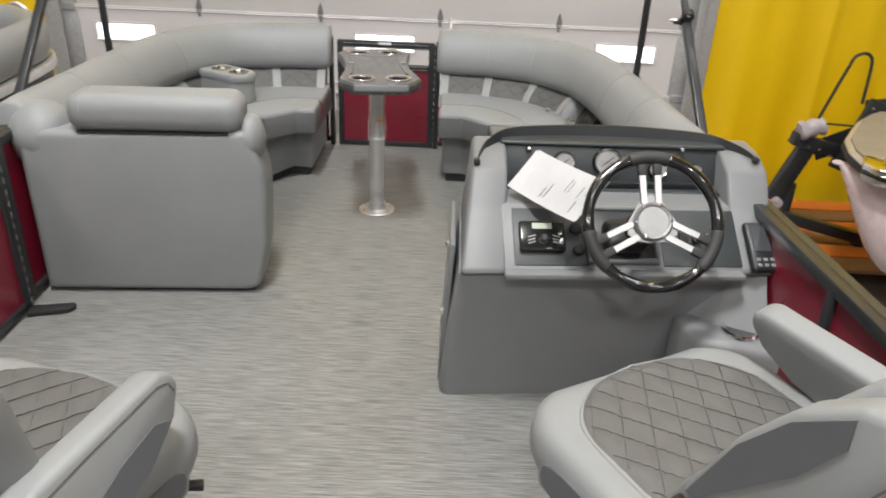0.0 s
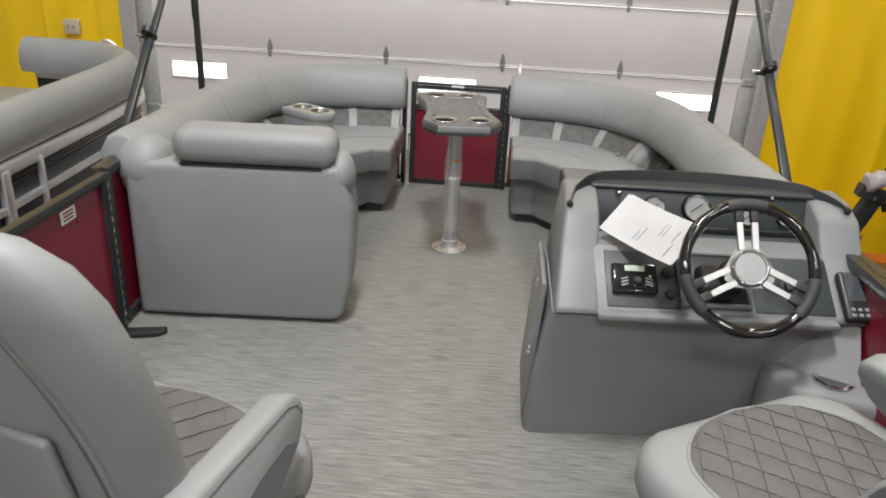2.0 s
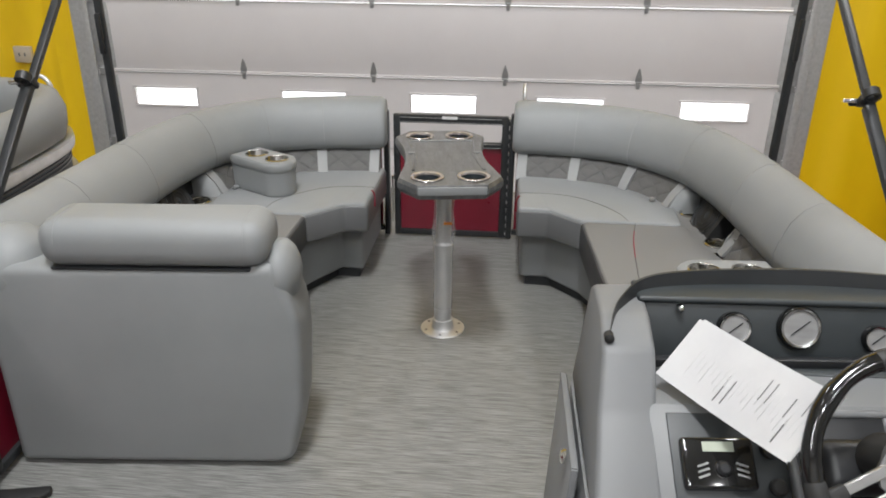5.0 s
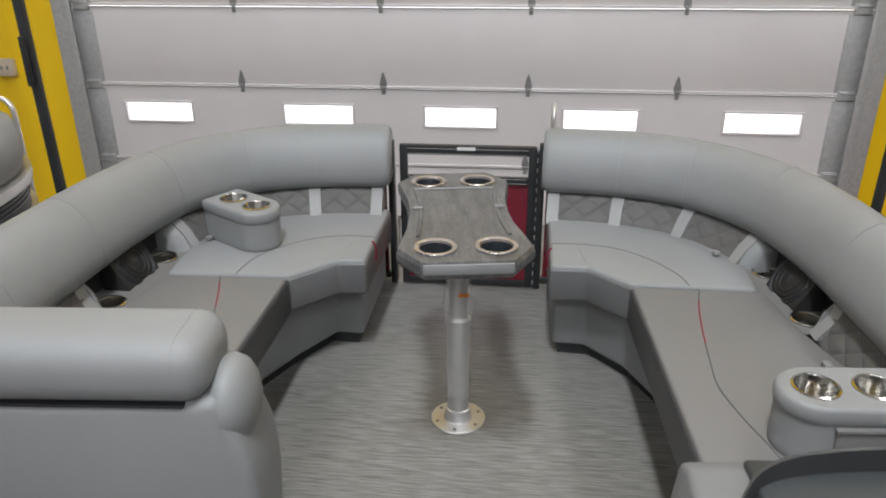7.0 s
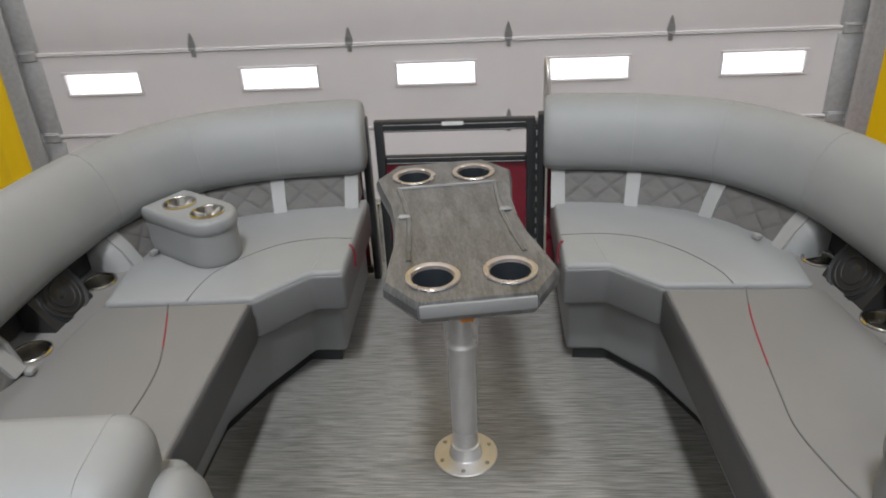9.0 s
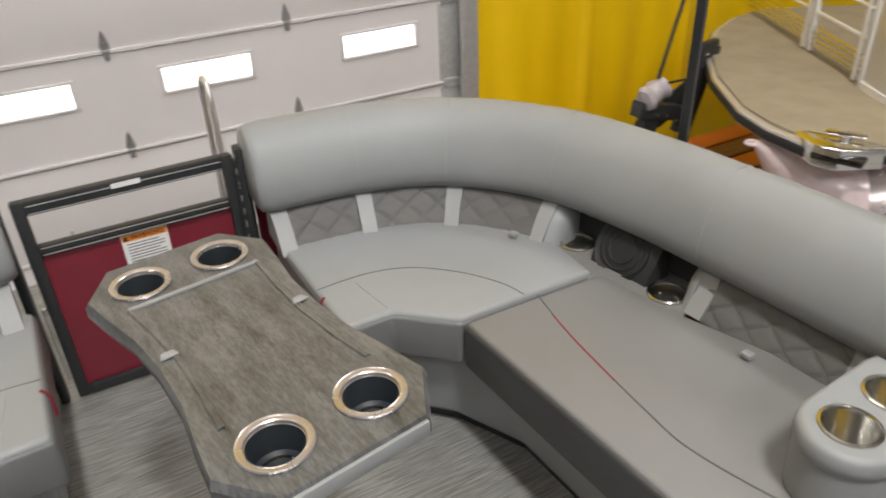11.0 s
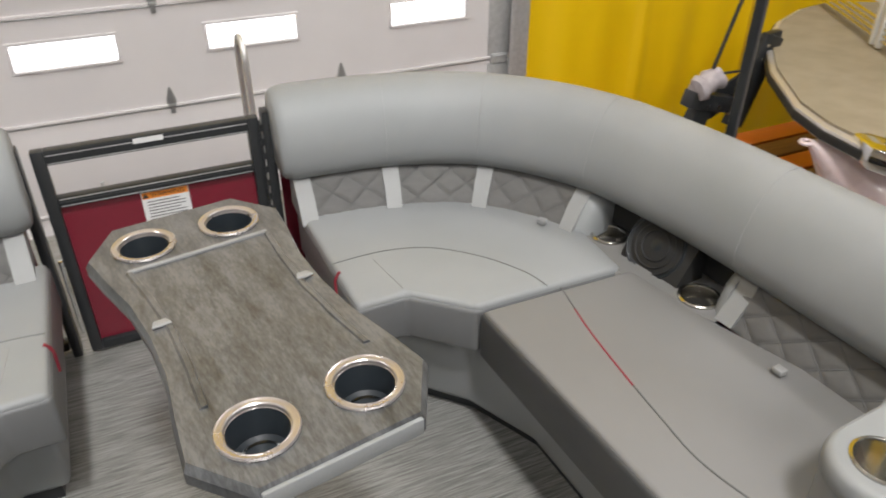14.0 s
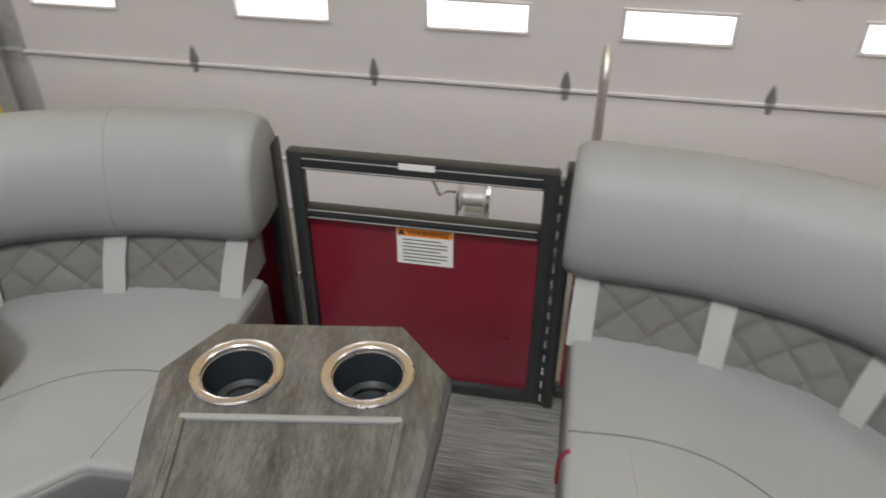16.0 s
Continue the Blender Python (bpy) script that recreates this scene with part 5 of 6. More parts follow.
def captain_chair(label, place, turn, raised=(), lean=11):
    t = thing("captain_chair", label, "boat chair", place, turn, group="captain's chairs")
    W, L, Z = 0.66, 0.50, 0.49
    # seat shell and cushion
    part("seat", loft([[(x, y, Z - dz) for x, y in rounded_poly(W - 2 * i, L - 2 * i, 0.12 - i, 0.045)] for i, dz in ((0.022, 0.12), (0.006, 0.112), (0.0, 0.095), (0.0, 0.062), (0.004, 0.043), (0.013, 0.027), (0.027, 0.017), (0.045, 0.0125), (0.07, 0.012))]), VINYL, t, smooth=70)
    part("seat_shell", prism(rounded_poly(W - 0.05, L - 0.05, 0.11, 0.04), Z - 0.19, Z - 0.10, 0.02, 2), VINYL_DARK, t, "dark grey seat underside", smooth=60)
    # quilted centre
    rings = []
    nu, nv = 44, 52
    for j in range(nv + 1):
        v = -0.20 + 0.448 * j / nv
        half_w = 0.25 if v < 0.06 else 0.25 * math.sqrt(max(0.02, 1 - ((v - 0.06) / 0.19) ** 2))
        r = []
        for i in range(nu + 1):
            u = half_w * (2 * i / nu - 1)
            e = min(1 - abs(2 * i / nu - 1), 0.12) / 0.12 * min(1, (nv - j) / 4, j / 4)
            r.append((u, v, Z - 0.014 + 0.012 * e ** 0.5 + quilt_height(u, v * 0.7, 0.075, 0.005) * e))
        rings.append(r)
    qc = part("quilted_centre", loft(rings, False, False), QUILT, t, "diamond-stitched taupe seat centre", smooth=75)
    stitch_grid(rings, lambda i, j: (rings[j][i][0], rings[j][i][1]), 0.075, 0.7, (0, 0, 0.0022), -7, 8, STITCH, qc)
    for sx in (-1, 1):
        part("piping", tube(curve([(sx * 0.254, -0.2, Z - 0.012), (sx * 0.254, 0.06, Z - 0.012), (sx * 0.22, 0.155, Z - 0.012), (sx * 0.125, 0.228, Z - 0.012), (0.0, 0.252, Z - 0.012)], 6), 0.003, 6), VINYL, t)
    # backrest, leaning aft
    mb = Matrix.Translation((0, -0.115, Z - 0.06)) @ pose(0, 0, 0, lean, 0, 0) @ Matrix.Diagonal((1, 1, 1.26, 1))
    back = []
    for z, w, th in ((-0.02, 0.42, 0.07), (0.02, 0.48, 0.10), (0.12, 0.53, 0.115), (0.25, 0.53, 0.115), (0.36, 0.50, 0.115), (0.44, 0.46, 0.11), (0.49, 0.40, 0.10), (0.525, 0.31, 0.075), (0.54, 0.22, 0.04)):
        ringp = []
        for k in range(28):
            a = 2 * math.pi * k / 28
            ca, sa = math.cos(a), math.sin(a)
            x = w / 2 * math.copysign(abs(ca) ** 0.55, ca)
            y = -0.045 + th / 2 * math.copysign(abs(sa) ** 0.6, sa) + 0.05 * (2 * x / 0.5) ** 2
            ringp.append((x, y, z))
        back.append(ringp)
    part("backrest", moved(loft(back), mb), VINYL, t, smooth=70)
    rings = []
    for j in range(41):
        v = 0.07 + 0.37 * j / 40
        hw = 0.15 - 0.04 * max(0, (v - 0.3) / 0.14)
        rings.append([(hw * (2 * i / 30 - 1), 0.012 + 0.05 * (2 * hw * (2 * i / 30 - 1) / 0.5) ** 2 + 0.006 + quilt_height(hw * (2 * i / 30 - 1), v * 0.7, 0.075, 0.005), v) for i in range(31)])
    bq = part("back_quilt", moved(loft(rings, False, False), mb), QUILT, t, "diamond-stitched back centre", smooth=75)
    rings = [[mb @ Vector(p) for p in r] for r in rings]
    flat = [[(0.15 * (2 * i / 30 - 1), 0.07 + 0.37 * j / 40) for i in range(31)] for j in range(41)]
    stitch_grid(rings, lambda i, j: flat[j][i], 0.075, 0.7, (0, 0.001, 0), -8, 9, STITCH, bq)
    for sx in (-1, 1):
        part("seam", moved(tube(curve([(sx * 0.12, -0.106, 0.50), (sx * 0.19, -0.094, 0.36), (sx * 0.215, -0.085, 0.2), (sx * 0.2, -0.082, 0.02)], 6), 0.0028, 6), mb), STITCH, t)
    part("back_shell", moved(box((0, -0.098, 0.16), (0.30, 0.02, 0.26), 0.008, 2), mb), VINYL, t, "grey back panel", smooth=50)
    # arms: padded, with a dark inset on the outer side
    for sx in (-1, 1):
        up = sx in raised
        ma = Matrix.Translation((sx * 0.295, -0.34 if up else -0.19, 0.655 if up else 0.575)) @ (pose(0, 0, 0, 116, 0, 0) if up else pose(0, 0, 0, 3, -sx * 14, 0))
        prof = [(-0.07, -0.11), (0.10, -0.115), (0.22, -0.095), (0.31, -0.05), (0.35, 0.0), (0.346, 0.034), (0.315, 0.052), (0.0, 0.056), (-0.07, 0.035)]
        bm = loft([[(-0.035, y, z) for y, z in prof], [(0.035, y, z) for y, z in prof]])
        bmesh.ops.recalc_face_normals(bm, faces=bm.faces)
        bmesh.ops.bevel(bm, geom=bm.edges[:], offset=0.016, segments=3, profile=0.5, affect="EDGES")
        arm = part("armrest", moved(bm, ma), VINYL, t, smooth=60)
        ins = [(-0.055, -0.10), (0.10, -0.105), (0.21, -0.085), (0.295, -0.043), (0.255, -0.022), (0.16, -0.030), (0.05, -0.058), (-0.055, -0.088)]
        part("arm_inset", moved(loft([[(sx * 0.032, y, z) for y, z in ins], [(sx * 0.0372, y, z) for y, z in ins]]), ma), VINYL_DARK, arm, "dark grey inset")
        part("arm_seam", moved(tube([(sx * 0.0352, y, z) for y, z in ((-0.04, 0.030), (0.1, 0.034), (0.295, 0.033), (0.322, 0.022), (0.328, 0.0))], 0.0016, 6), ma), STITCH, arm)
        # side wing of the seat with its inset
        part("side_wing", merge(box((sx * 0.286, -0.04, Z - 0.105), (0.09, 0.40, 0.12), 0.038, 4)), VINYL, t, smooth=60)
        part("wing_inset", loft([[(sx * x, -0.05 + 0.175 * math.copysign(abs(math.cos(a)) ** 0.6, math.cos(a)), Z - 0.098 + 0.044 * math.copysign(abs(math.sin(a)) ** 0.7, math.sin(a))) for a in (2 * math.pi * k / 28 for k in range(28))] for x in (0.322, 0.3345)]), VINYL_DARK, t, "dark grey inset", smooth=0)
        part("arm_bracket", box((sx * 0.268, -0.19, 0.50), (0.03, 0.06, 0.12), 0.008), POWDER, t)
    part("lever", merge(tube([(0.17, 0.10, 0.325), (0.25, 0.16, 0.315), (0.285, 0.185, 0.305)], 0.007, 8), tube([(0.275, 0.178, 0.307), (0.31, 0.203, 0.298)], [0.011, 0.013], 10)), BLACK, t, "black swivel lever")
    part("pedestal", lathe([(0.16, 0.0), (0.16, 0.008), (0.06, 0.02), (0.045, 0.03), (0.04, 0.24), (0.06, 0.26), (0.12, 0.275), (0.12, 0.30)], 32), POWDER, t, "black seat pedestal")
    return t


captain_chair("grey vinyl captain's chair turned towards the walkway", (-0.42, 1.475, 0), -16)
captain_chair("grey vinyl captain's chair at the helm with one armrest folded up", (1.005, 1.625, 0), 29, (-1,), 31)


# ---- bimini frame ----
def bimini(side, label, base_aft, clamp, base_fore, top):
    t = thing("bimini_frame", label, "canopy frame", (0, 0, 0), group="bimini frames")
    a, c, f, tp = Vector(base_aft), Vector(clamp), Vector(base_fore), Vector(top)
    def bar(p, q, w):
        d = q - p
        m = Matrix.Translation((p + q) / 2) @ d.to_track_quat("Z", "Y").to_matrix().to_4x4()
        return moved(box((0, 0, 0), (w, w * 0.8, d.length), 0.004, 2), m)
    part("aft_strut", merge(bar(a, tp, 0.026)), POWDER, t)
    part("strut_sleeve", merge(bar(a, a.lerp(c, 0.96), 0.032)), POWDER, t)
    part("fore_strut", merge(bar(f, tp + Vector((0, 0.0, 0.25)), 0.028)), POWDER, t)
    part("fore_latch", bar(f.lerp(tp, 0.45) + Vector((0, -0.024, 0)), f.lerp(tp, 0.62) + Vector((0, -0.022, 0)), 0.018), BLACK, t)
    d = (tp - a).normalized()
    m = Matrix.Translation(c) @ d.to_track_quat("Z", "Y").to_matrix().to_4x4()
    part("strap_clamp", moved(merge(box((0, 0, 0), (0.05, 0.04, 0.022), 0.006), moved(ring(0.016, 0.024, -0.014, 0.014, 20), pose(0.0, 0.03, 0)), box((0.02, -0.012, 0.004), (0.05, 0.016, 0.02), 0.004)), m), BLACK, t, "black strap clamp")
    part("clamp_bolt", moved(lathe([(0.006, 0), (0.006, 0.03), (0.001, 0.031)], 10), m @ Matrix.Translation((0.035, 0, 0)) @ pose(0, 0, 0, 0, 90)), STEEL, t)
    for p in (a, f):
        part("deck_mount", merge(box((p.x, p.y, p.z - 0.02), (0.05, 0.06, 0.05), 0.01), box((p.x + side * 0.02, p.y, p.z - 0.06), (0.03, 0.05, 0.08), 0.006)), BLACK, t)
    return t


bimini(1, "black folding canopy frame struts at the helm side", (1.36, 3.03, 0.68), (1.345, 3.455, 1.03), (1.33, 4.06, 0.66), (1.335, 4.05, 1.53))
bimini(-1, "black folding canopy frame struts at the lounge side", (-1.20, 3.07, 0.66), (-1.205, 3.42, 1.022), (-1.20, 3.91, 0.66), (-1.2, 3.90, 1.51))

# bow hand rail
rail = thing("bow_rail", "bent steel boarding rail at the bow", "hand rail", (0.39, 5.0, 0))
part("rail_tube", tube([(0, -0.075, -0.03), (0, -0.07, 0.5)] + [(0, 0.065 * math.cos(a), 0.74 + 0.065 * math.sin(a)) for a in [math.pi * (1 - k / 10) for k in range(11)]] + [(0, 0.07, 0.5), (0, 0.075, -0.03)], 0.0105, 12), ALU, rail)
part("rail_foot", merge(lathe([(0.03, -0.03), (0.03, -0.02), (0.014, -0.015)], 16), ), STEEL, rail)
rail.location = (0.40, 5.40, -0.12)


# ---- trailer winch beyond the bow gate ----
def bow_winch():
    t = thing("trailer_winch", "zinc-plated hand winch on the trailer post before the bow", "winch", (0.0, 5.85, -0.07))
    part("post", box((0.0, 0.05, -0.70), (0.08, 0.08, 1.26), 0.006), GALV, t)
    part("drum", moved(lathe([(0.055, -0.05), (0.055, -0.045), (0.03, -0.04), (0.03, 0.04), (0.055, 0.045), (0.055, 0.05)], 24), pose(0, 0, 0.0, 0, 90)), GALV, t)
    part("gear", moved(lathe([(0.07, 0.055), (0.07, 0.065), (0.001, 0.066)], 28), pose(0, 0, 0.02, 0, 90)), STEEL, t)
    part("cheek", merge(box((-0.06, 0, -0.02), (0.006, 0.12, 0.12), 0.002), box((0.054, 0, -0.02), (0.006, 0.12, 0.12), 0.002)), GALV, t)
    part("crank", tube([(0.04, 0, 0.02), (-0.1, 0, 0.02), (-0.13, 0, 0.0), (-0.15, -0.02, 0.07)], 0.006, 10), STEEL, t)
    part("crank_grip", tube([(-0.15, -0.02, 0.07), (-0.152, -0.025, 0.12)], 0.007, 10), GALV, t)
    return t


bow_winch()


# ---- boat alongside to port ----
def port_neighbour():
    t = thing("pontoon_boat", "neighbouring pontoon boat with grey seats and dark panelled fence", "boat", (0, 0, 0))
    path = curve([(-1.80, -0.8, 0), (-1.84, 2.0, 0), (-1.89, 3.3, 0), (-1.935, 4.2, 0), (-2.02, 4.70, 0), (-2.32, 5.0, 0), (-2.85, 5.06, 0)], 8)
    nr = outward(path, -1)
    def sw(name, prof, mat, label=""):
        return part(name, sweep(path, nr, prof), mat, t, label, smooth=60)
    sw("seat_backrest", [(-0.06, 0.50), (-0.075, 0.56), (-0.06, 0.64), (-0.02, 0.70), (0.03, 0.715), (0.08, 0.69), (0.105, 0.62), (0.10, 0.55), (0.085, 0.50)], VINYL, "grey vinyl backrest")
    sw("top_rail", [(0.06, 0.44), (0.06, 0.485), (0.115, 0.485), (0.118, 0.46), (0.115, 0.44)], ALU, "bare aluminium top rail")
    sw("fence_panel", [(0.07, 0.08), (0.07, 0.44), (0.085, 0.44), (0.085, 0.08)], NAVY_PANEL, "dark navy fence panel")
    for z in (0.37, 0.39, 0.41):
        sw("panel_rib", [(0.084, z), (0.084, z + 0.006), (0.091, z + 0.006), (0.091, z)], GLOSS_BLACK)
    sw("mid_rail", [(0.08, 0.285), (0.08, 0.31), (0.112, 0.31), (0.112, 0.285)], ALU)
    sw("lower_rail", [(0.06, 0.02), (0.06, 0.06), (0.115, 0.06), (0.115, 0.02)], ALU)
    for y, w in ((0.6, 0.02), (1.7, 0.02), (2.55, 0.02), (3.14, 0.05), (3.41, 0.014)):
        part("rail_post", box((-1.705 - (y + 0.8) * 0.018, y, 0.25), (0.034, w, 0.43), 0.005), ALU, t)
    part("deck", prism([(-4.1, -0.9), (-1.66, -0.9), (-1.78, 4.4), (-1.9, 5.0), (-2.2, 5.6), (-4.1, 5.6)], -0.08, 0.0, 0.01), ALU, t)
    part("seat_base", prism([(-2.5, -0.6), (-1.85, -0.6), (-1.93, 3.6), (-2.1, 4.6), (-2.5, 4.9), (-3.3, 4.9), (-3.3, 4.2), (-2.6, 4.1)], 0.0, 0.42, 0.03, 2), VINYL, t, smooth=50)
    # solid black box paints the darkness of a hollow; nothing is cut out
    part("recess", box((-2.12, 4.15, 0.47), (0.22, 0.5, 0.12), 0.02), RUBBER, t, "black block standing for the dark hole in the seat corner")
    part("boarding_rail", tube([(-2.52, 5.37, -0.05), (-2.52, 5.37, 0.59)] + [(-2.52 + 0.07 - 0.07 * math.cos(a), 5.37, 0.59 + 0.08 * math.sin(a)) for a in [math.pi * k / 10 for k in range(11)]] + [(-2.38, 5.37, -0.05)], 0.014, 12), ALU, t, "bent steel boarding rail")
    for x in (-2.1, -3.6):
        part("pontoon", moved(lathe([(0.05, 4.9), (0.2, 4.5), (0.3, 4.0), (0.3, -0.9)], 24), Matrix.Translation((x, 0, -0.40)) @ pose(0, 0, 0, -90)), ALU, t)
        part("stand", box((x, 1.5, -1.05), (0.3, 3.5, 0.7), 0.02), POWDER, t)
    return t


port_neighbour()


# ---- boat at an angle to starboard ----
def starboard_neighbour():
    ang = 60.0
    t = thing("pontoon_boat", "silver pontoon boat with tan carpeted bow deck and white rails", "boat", (2.971, 4.696, 0.032), ang)
    t.scale = (1.17, 1.17, 1.17)
    # local: y towards its bow, x to its starboard; the near corner of the bow deck is the origin
    poly = [(0.0, -4.8), (0.0, -0.10), (0.03, -0.03), (0.10, 0.02), (0.30, 0.11), (0.53, 0.155), (1.0, 0.13), (1.5, 0.02), (1.9, -0.15), (2.2, -0.36), (2.4, -0.6), (2.4, -4.8)]
    part("carpet", prism([(x * 0.98 + 0.03, y - 0.03) for x, y in poly], -0.012, 0.0), TAN, t, "tan carpet", smooth=0)
    part("deck_edge", prism(poly, -0.075, -0.013, 0.006), PANEL_SILVER, t, "silver deck edge", smooth=40)
    part("rub_rail", prism([(x * 1.008 - 0.008, y + 0.008) for x, y in poly], -0.066, -0.028, 0.004), RUBBER, t, "black rub rail", smooth=40)
    cl = part("corner_cap", prism([(-0.025, -0.24), (-0.025, -0.05), (0.05, 0.025), (0.20, 0.035), (0.20, -0.02), (0.03, -0.24)], -0.08, 0.012, 0.01, 2), STEEL, t, "polished corner cap with docking light", smooth=50)
    part("docking_light", box((0.02, -0.08, -0.034), (0.11, 0.2, 0.03), 0.012, 2, (0, 0, -40)), GLOSS_BLACK, cl)
    part("cleat", merge(box((0.10, -0.13, 0.03), (0.16, 0.03, 0.016), 0.007, 2, (0, 0, 60)), box((0.10, -0.13, 0.015), (0.05, 0.03, 0.03), 0.006)), STEEL, cl)
    path = curve([(0.05, -4.8, 0), (0.05, -3.0, 0), (0.05, -1.3, 0), (0.075, -0.98, 0), (0.18, -0.68, 0), (0.38, -0.52, 0), (0.75, -0.50, 0)], 10)
    nr = [Vector((-q.x, -q.y, 0)) if q.x > 0.2 else q for q in outward(path, -1)]
    def sw(name, prof, mat, label=""):
        return part(name, sweep(path, nr, prof), mat, t, label, smooth=60)
    sw("fence_panel", [(-0.004, 0.02), (-0.004, 0.72), (0.004, 0.72), (0.004, 0.02)], PANEL_SILVER, "silver fence panel")
    for z in (0.36, 0.52, 0.69):
        sw("rail", [(0.0, z), (0.0, z + 0.022), (0.018, z + 0.020), (0.018, z + 0.002)], LABEL_WHITE)
    for z in (0.06, 0.09, 0.12, 0.15):
        sw("panel_rib", [(0.002, z), (0.002, z + 0.014), (0.012, z + 0.010), (0.012, z + 0.004)], STEEL)
    sw("bottom_rail", [(-0.015, 0.0), (-0.015, 0.032), (0.02, 0.028), (0.02, 0.0)], LABEL_WHITE)
    # front rails and gate
    for x in (0.75, 0.82, 1.35, 1.42):
        part("rail_post", box((x, -0.50, 0.38), (0.03, 0.03, 0.74), 0.006), LABEL_WHITE, t)
    for z in (0.05, 0.08, 0.11, 0.14, 0.22, 0.36, 0.52, 0.70):
        part("gate_rail", box((1.085, -0.50, z), (0.6, 0.016, 0.014), 0.004), LABEL_WHITE if z > 0.2 else STEEL, t)
        part("front_rail", box((1.85, -0.50, z), (0.85, 0.016, 0.014), 0.004), LABEL_WHITE if z > 0.2 else STEEL, t)
    part("sticker", box((0.79, -0.478, 0.25), (0.04, 0.004, 0.05)), LABEL_WHITE, t)
    # registration on the side
    mtx = Matrix.Translation((0.043, -1.19, 0.205)) @ pose(0, 0, 0, 0, 0, -90) @ pose(0, 0, 0, 90, 0, 0)
    plate = part("registration_strip", moved(box((-0.03, 0, -0.0005), (0.46, 0.078, 0.001)), mtx), LABEL_WHITE, t, "white registration letters strip")
    text("registration", "PA 9045 DK", 0.082, BLACK, plate, mtx @ Matrix.Translation((-0.03, 0, 0.0012)))
    part("tax_sticker", moved(box((0.245, 0.006, 0.0005), (0.075, 0.065, 0.001)), mtx), LABEL_GREEN, t, "green validation sticker")
    text("sticker_year", "23", 0.05, LABEL_WHITE, plate, mtx @ Matrix.Translation((0.245, 0.004, 0.0022)))
    # burgundy swoosh along the side
    arcp = curve([(0.040, -0.85, 0.66), (0.036, -1.2, 0.56), (0.036, -1.56, 0.38), (0.036, -1.83, 0.19), (0.036, -2.05, 0.02)], 10)
    rings = [[p + Vector((0, -w, 0.0)) for w in (0.0, 0.09)] for p in arcp]
    rings = [[r[0] + Vector((-0.012, 0, 0)), r[1] + Vector((-0.012, 0, 0)), r[1], r[0]] for r in rings]
    part("swoosh", loft(rings), RED_PANEL, t, "burgundy curved stripe")
    # pontoon
    for x, aft in ((0.33, 0.0), (2.1, -0.75)):
        prof = [(0.02, -0.02), (0.08, -0.08), (0.17, -0.25), (0.25, -0.55), (0.29, -0.95), (0.29, -4.8)]
        part("pontoon", moved(lathe(prof, 36), Matrix.Translation((x, aft, -0.40)) @ pose(0, 0, 0, -90)), POLISHED, t, "aluminium pontoon with pink reflections tinted into its colour")
        part("bracket", box((x, -2.7, -0.10), (0.2, 3.9, 0.05), 0.01), ALU, t)
        part("stand", box((x, -2.7, -0.949), (0.3, 3.6, 0.552), 0.02), POWDER, t)
    # raked nose cone of the near pontoon, with its tow eye
    rings = []
    for j in range(16):
        f = j / 15
        y = 0.14 - 0.42 * f
        d = 0.025 + 0.56 * math.sin(f * math.pi / 2) ** 1.1
        w = 0.02 + 0.27 * math.sin(f * math.pi / 2)
        rings.append([(0.33 + w * math.cos(a), y, -0.085 - d / 2 + d / 2 * math.sin(a)) for a in (2 * math.pi * k / 30 for k in range(30))])
    nose = part("nose_cone", loft(rings, True, True), NOSE_FILM, t, "nose cone under pale pink protective film", smooth=70)
    part("tow_eye", tube([(0.33 + 0.024 * math.cos(a), 0.15 + 0.024 * math.sin(a), -0.095) for a in [math.pi * k / 8 for k in range(17)]], 0.009, 8), NOSE_FILM, nose)
    return t


starboard_neighbour()

# made-up slatted platform fills in the orange-brown of floor and trailer
filler = thing("slatted_filler", "added orange-brown slatted filler for floor and trailer colours by the wall", "pallet", (4.3, 6.35, FLOOR_Z))
for k in range(6):
    part("deck_board", box((0, -0.62 + 0.25 * k, 0.26), (2.6, 0.22, 0.035), 0.006), ORANGE_PAINT if k % 2 else WOOD_BROWN, filler)
for k in range(3):
    part("runner", box((-1.2 + 1.2 * k, 0, 0.121), (0.12, 1.45, 0.242), 0.008), WOOD_BROWN, filler)


# ---- trailer winch post of that boat ----
def beam(a, b, wide, thick, bevel=0.006):
    """A straight bar between two points of an upright plane, wide in that plane."""
    a, b = Vector(a), Vector(b)
    d = b - a
    return moved(box((0, 0, 0), (wide, thick, d.length), bevel), Matrix.Translation((a + b) / 2) @ pose(0, 0, 0, 0, math.degrees(math.atan2(d.x, d.z)), 0))


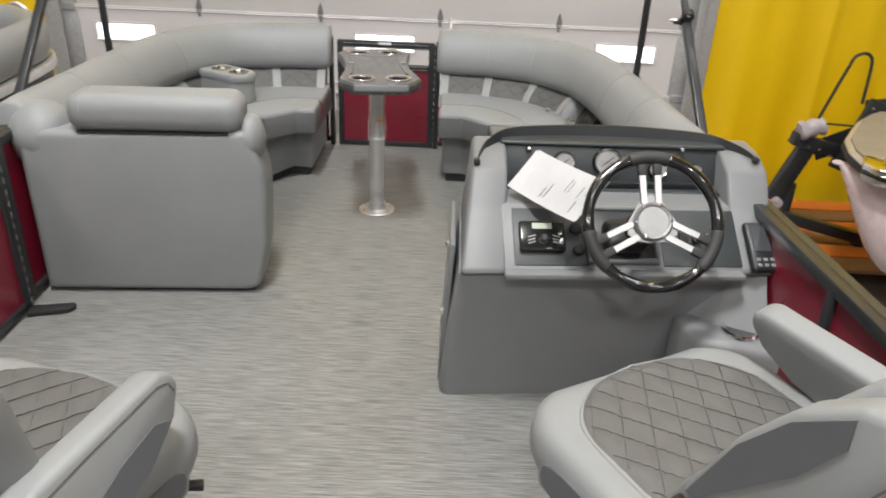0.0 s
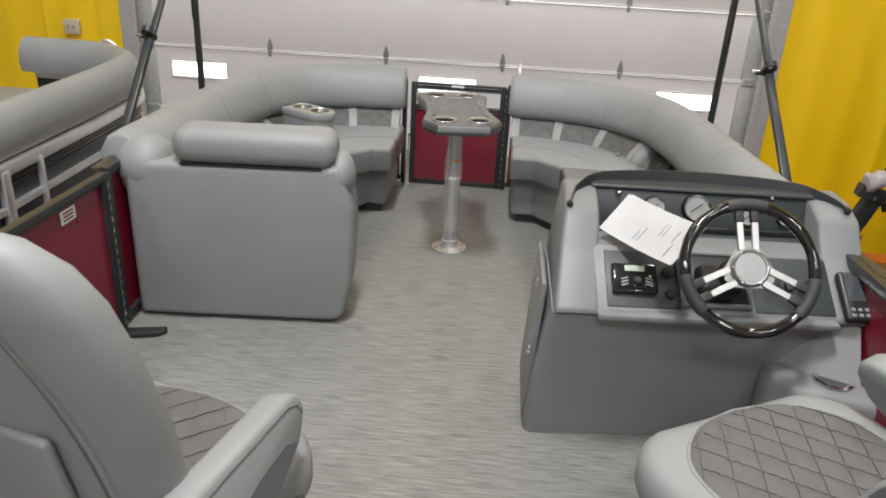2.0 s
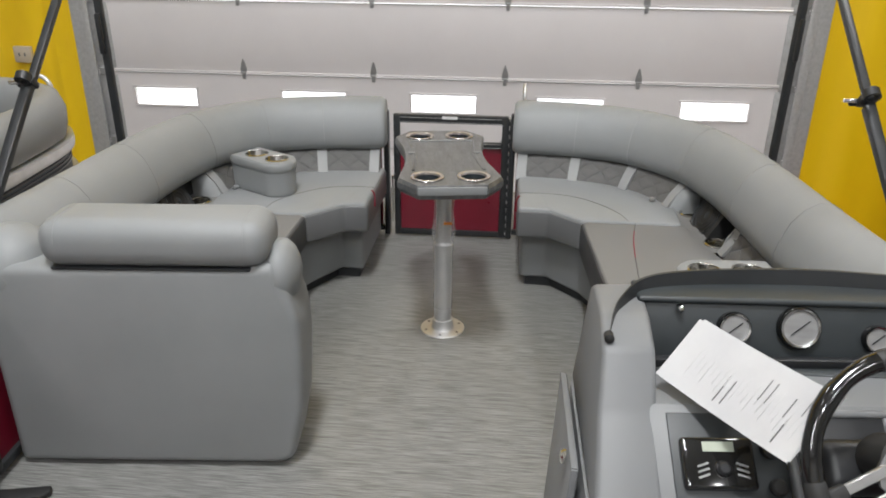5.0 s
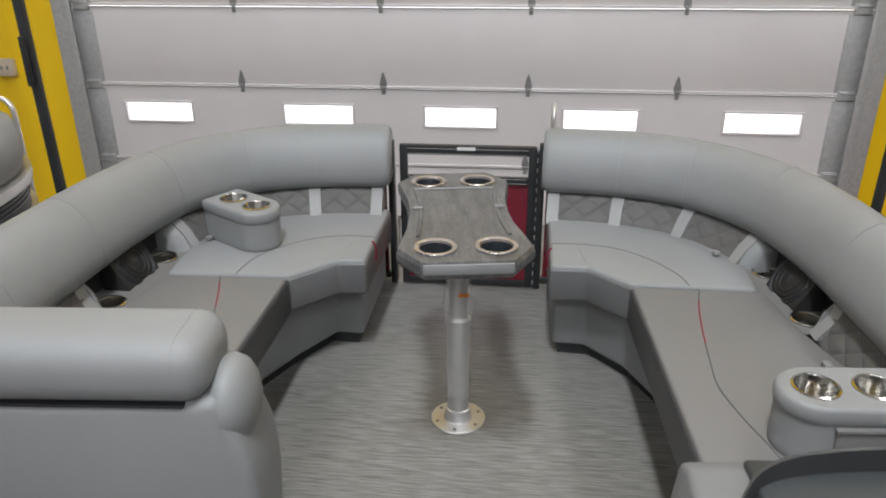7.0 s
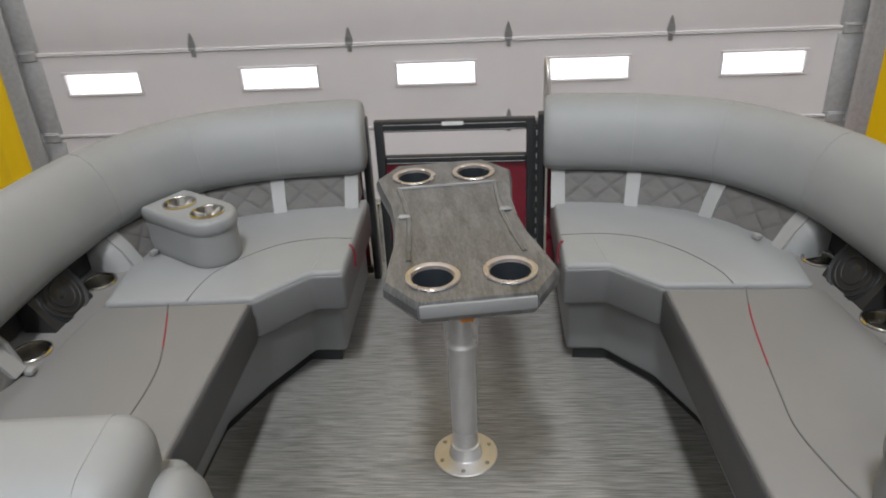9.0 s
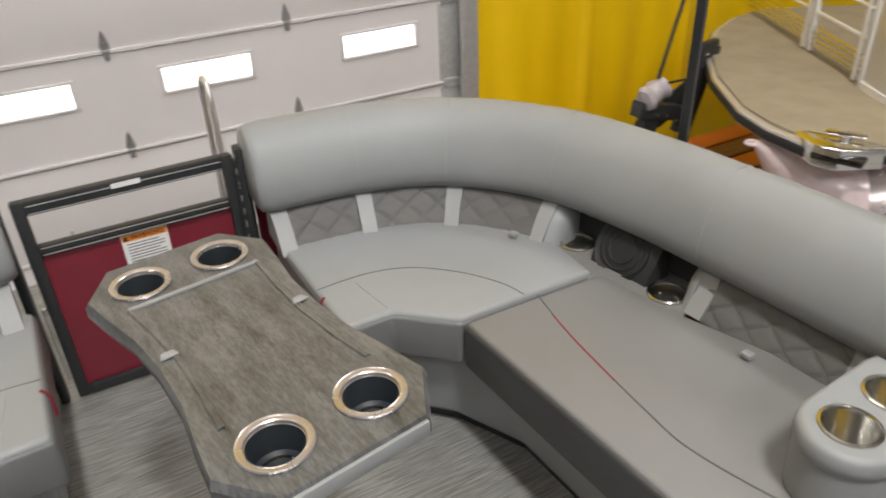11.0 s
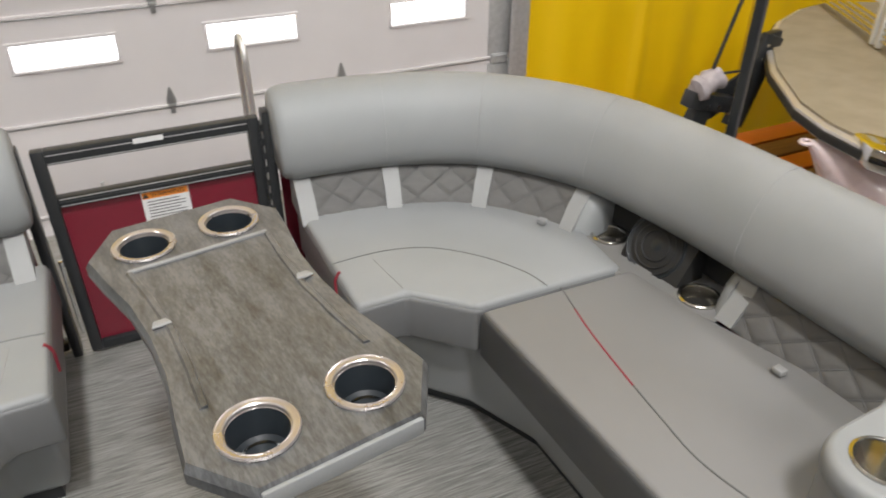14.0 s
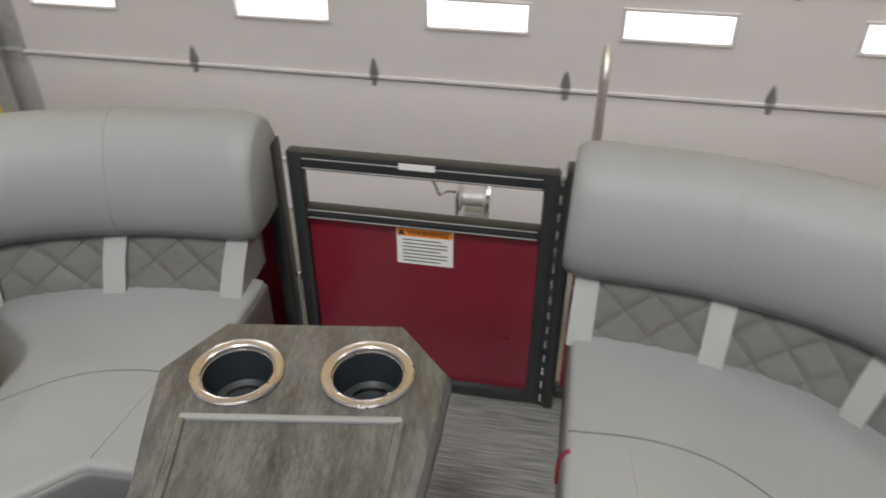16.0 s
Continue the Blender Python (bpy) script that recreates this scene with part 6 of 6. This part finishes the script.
def winch_stand():
    t = thing("winch_stand", "black trailer winch stand with film-wrapped drum and wire hoop", "winch stand", (3.25, 6.1, FLOOR_Z))
    z = -FLOOR_Z
    part("mast_plate", beam((0.30, 0, z - 0.46), (0.49, 0, z + 0.10), 0.15, 0.05), POWDER, t)
    part("mast_head", beam((0.40, 0.03, z + 0.07), (0.57, 0.03, z + 0.09), 0.06, 0.05), POWDER, t)
    for x, dz in ((0.43, 0.05), (0.41, -0.03), (0.50, -0.12)):
        part("bolt", moved(lathe([(0.012, 0), (0.012, 0.01), (0.002, 0.012)], 6), Matrix.Translation((x, -0.026, z + dz)) @ pose(0, 0, 0, 90)), STEEL, t)
    part("gusset", beam((0.10, 0.04, z - 0.33), (0.38, 0.04, z - 0.20), 0.17, 0.02), POWDER, t)
    part("bracket", beam((-0.12, -0.01, z - 0.21), (0.24, -0.01, z - 0.30), 0.10, 0.10), POWDER, t)
    for x, dz in ((0.0, -0.26), (0.09, -0.28), (0.18, -0.33)):
        part("bolt", moved(lathe([(0.014, 0), (0.014, 0.01), (0.002, 0.012)], 6), Matrix.Translation((x, -0.062, z + dz)) @ pose(0, 0, 0, 90)), STEEL, t)
    drum = [(0.01, -0.10), (0.065, -0.095), (0.078, -0.06), (0.06, -0.03), (0.075, 0.02), (0.06, 0.06), (0.075, 0.09), (0.02, 0.105)]
    bm = lathe(drum, 20)
    for v in bm.verts:
        v.co *= 1 + 0.22 * noise.noise(v.co * 14)
    part("drum", moved(bm, pose(0.0, -0.02, z - 0.13, 0, 76, 10)), PINK_FILM, t, "winch drum wrapped in crumpled clear film", smooth=50)
    part("cable", tube([(0.09, 0, z - 0.09), (0.34, 0.0, z - 0.10)], 0.008, 8), POWDER, t)
    part("hoop", tube(curve([(0.05, 0, z - 0.05), (0.13, 0, z + 0.22), (0.17, 0, z + 0.35), (0.20, 0, z + 0.43), (0.27, 0, z + 0.46), (0.33, 0, z + 0.41), (0.345, 0, z + 0.24), (0.35, 0, z + 0.08)], 8), 0.012, 10), POWDER, t, "bent black wire hoop")
    part("strut", beam((0.02, 0, z - 0.27), (-0.16, 0, z - 0.74), 0.13, 0.08), POWDER, t)
    part("roller", moved(lathe([(0.01, -0.05), (0.035, -0.045), (0.04, 0.0), (0.035, 0.045), (0.01, 0.05)], 16), Matrix.Translation((-0.14, -0.06, z - 0.74)) @ pose(0, 0, 0, 90)), PINK_FILM, t, "pale roller end", smooth=50)
    part("leg", box((-0.02, 0.02, (z - 0.6) / 2), (0.07, 0.06, z - 0.6), 0.006), POWDER, t)
    part("tongue", beam((-0.05, 0.0, z - 0.88), (0.75, 0.0, z - 1.08), 0.09, 0.10), POWDER, t, "black trailer tongue")
    part("stand", box((0.65, 0.0, (z - 1.05) / 2), (0.08, 0.08, z - 1.05), 0.006), POWDER, t)
    return t


winch_stand()
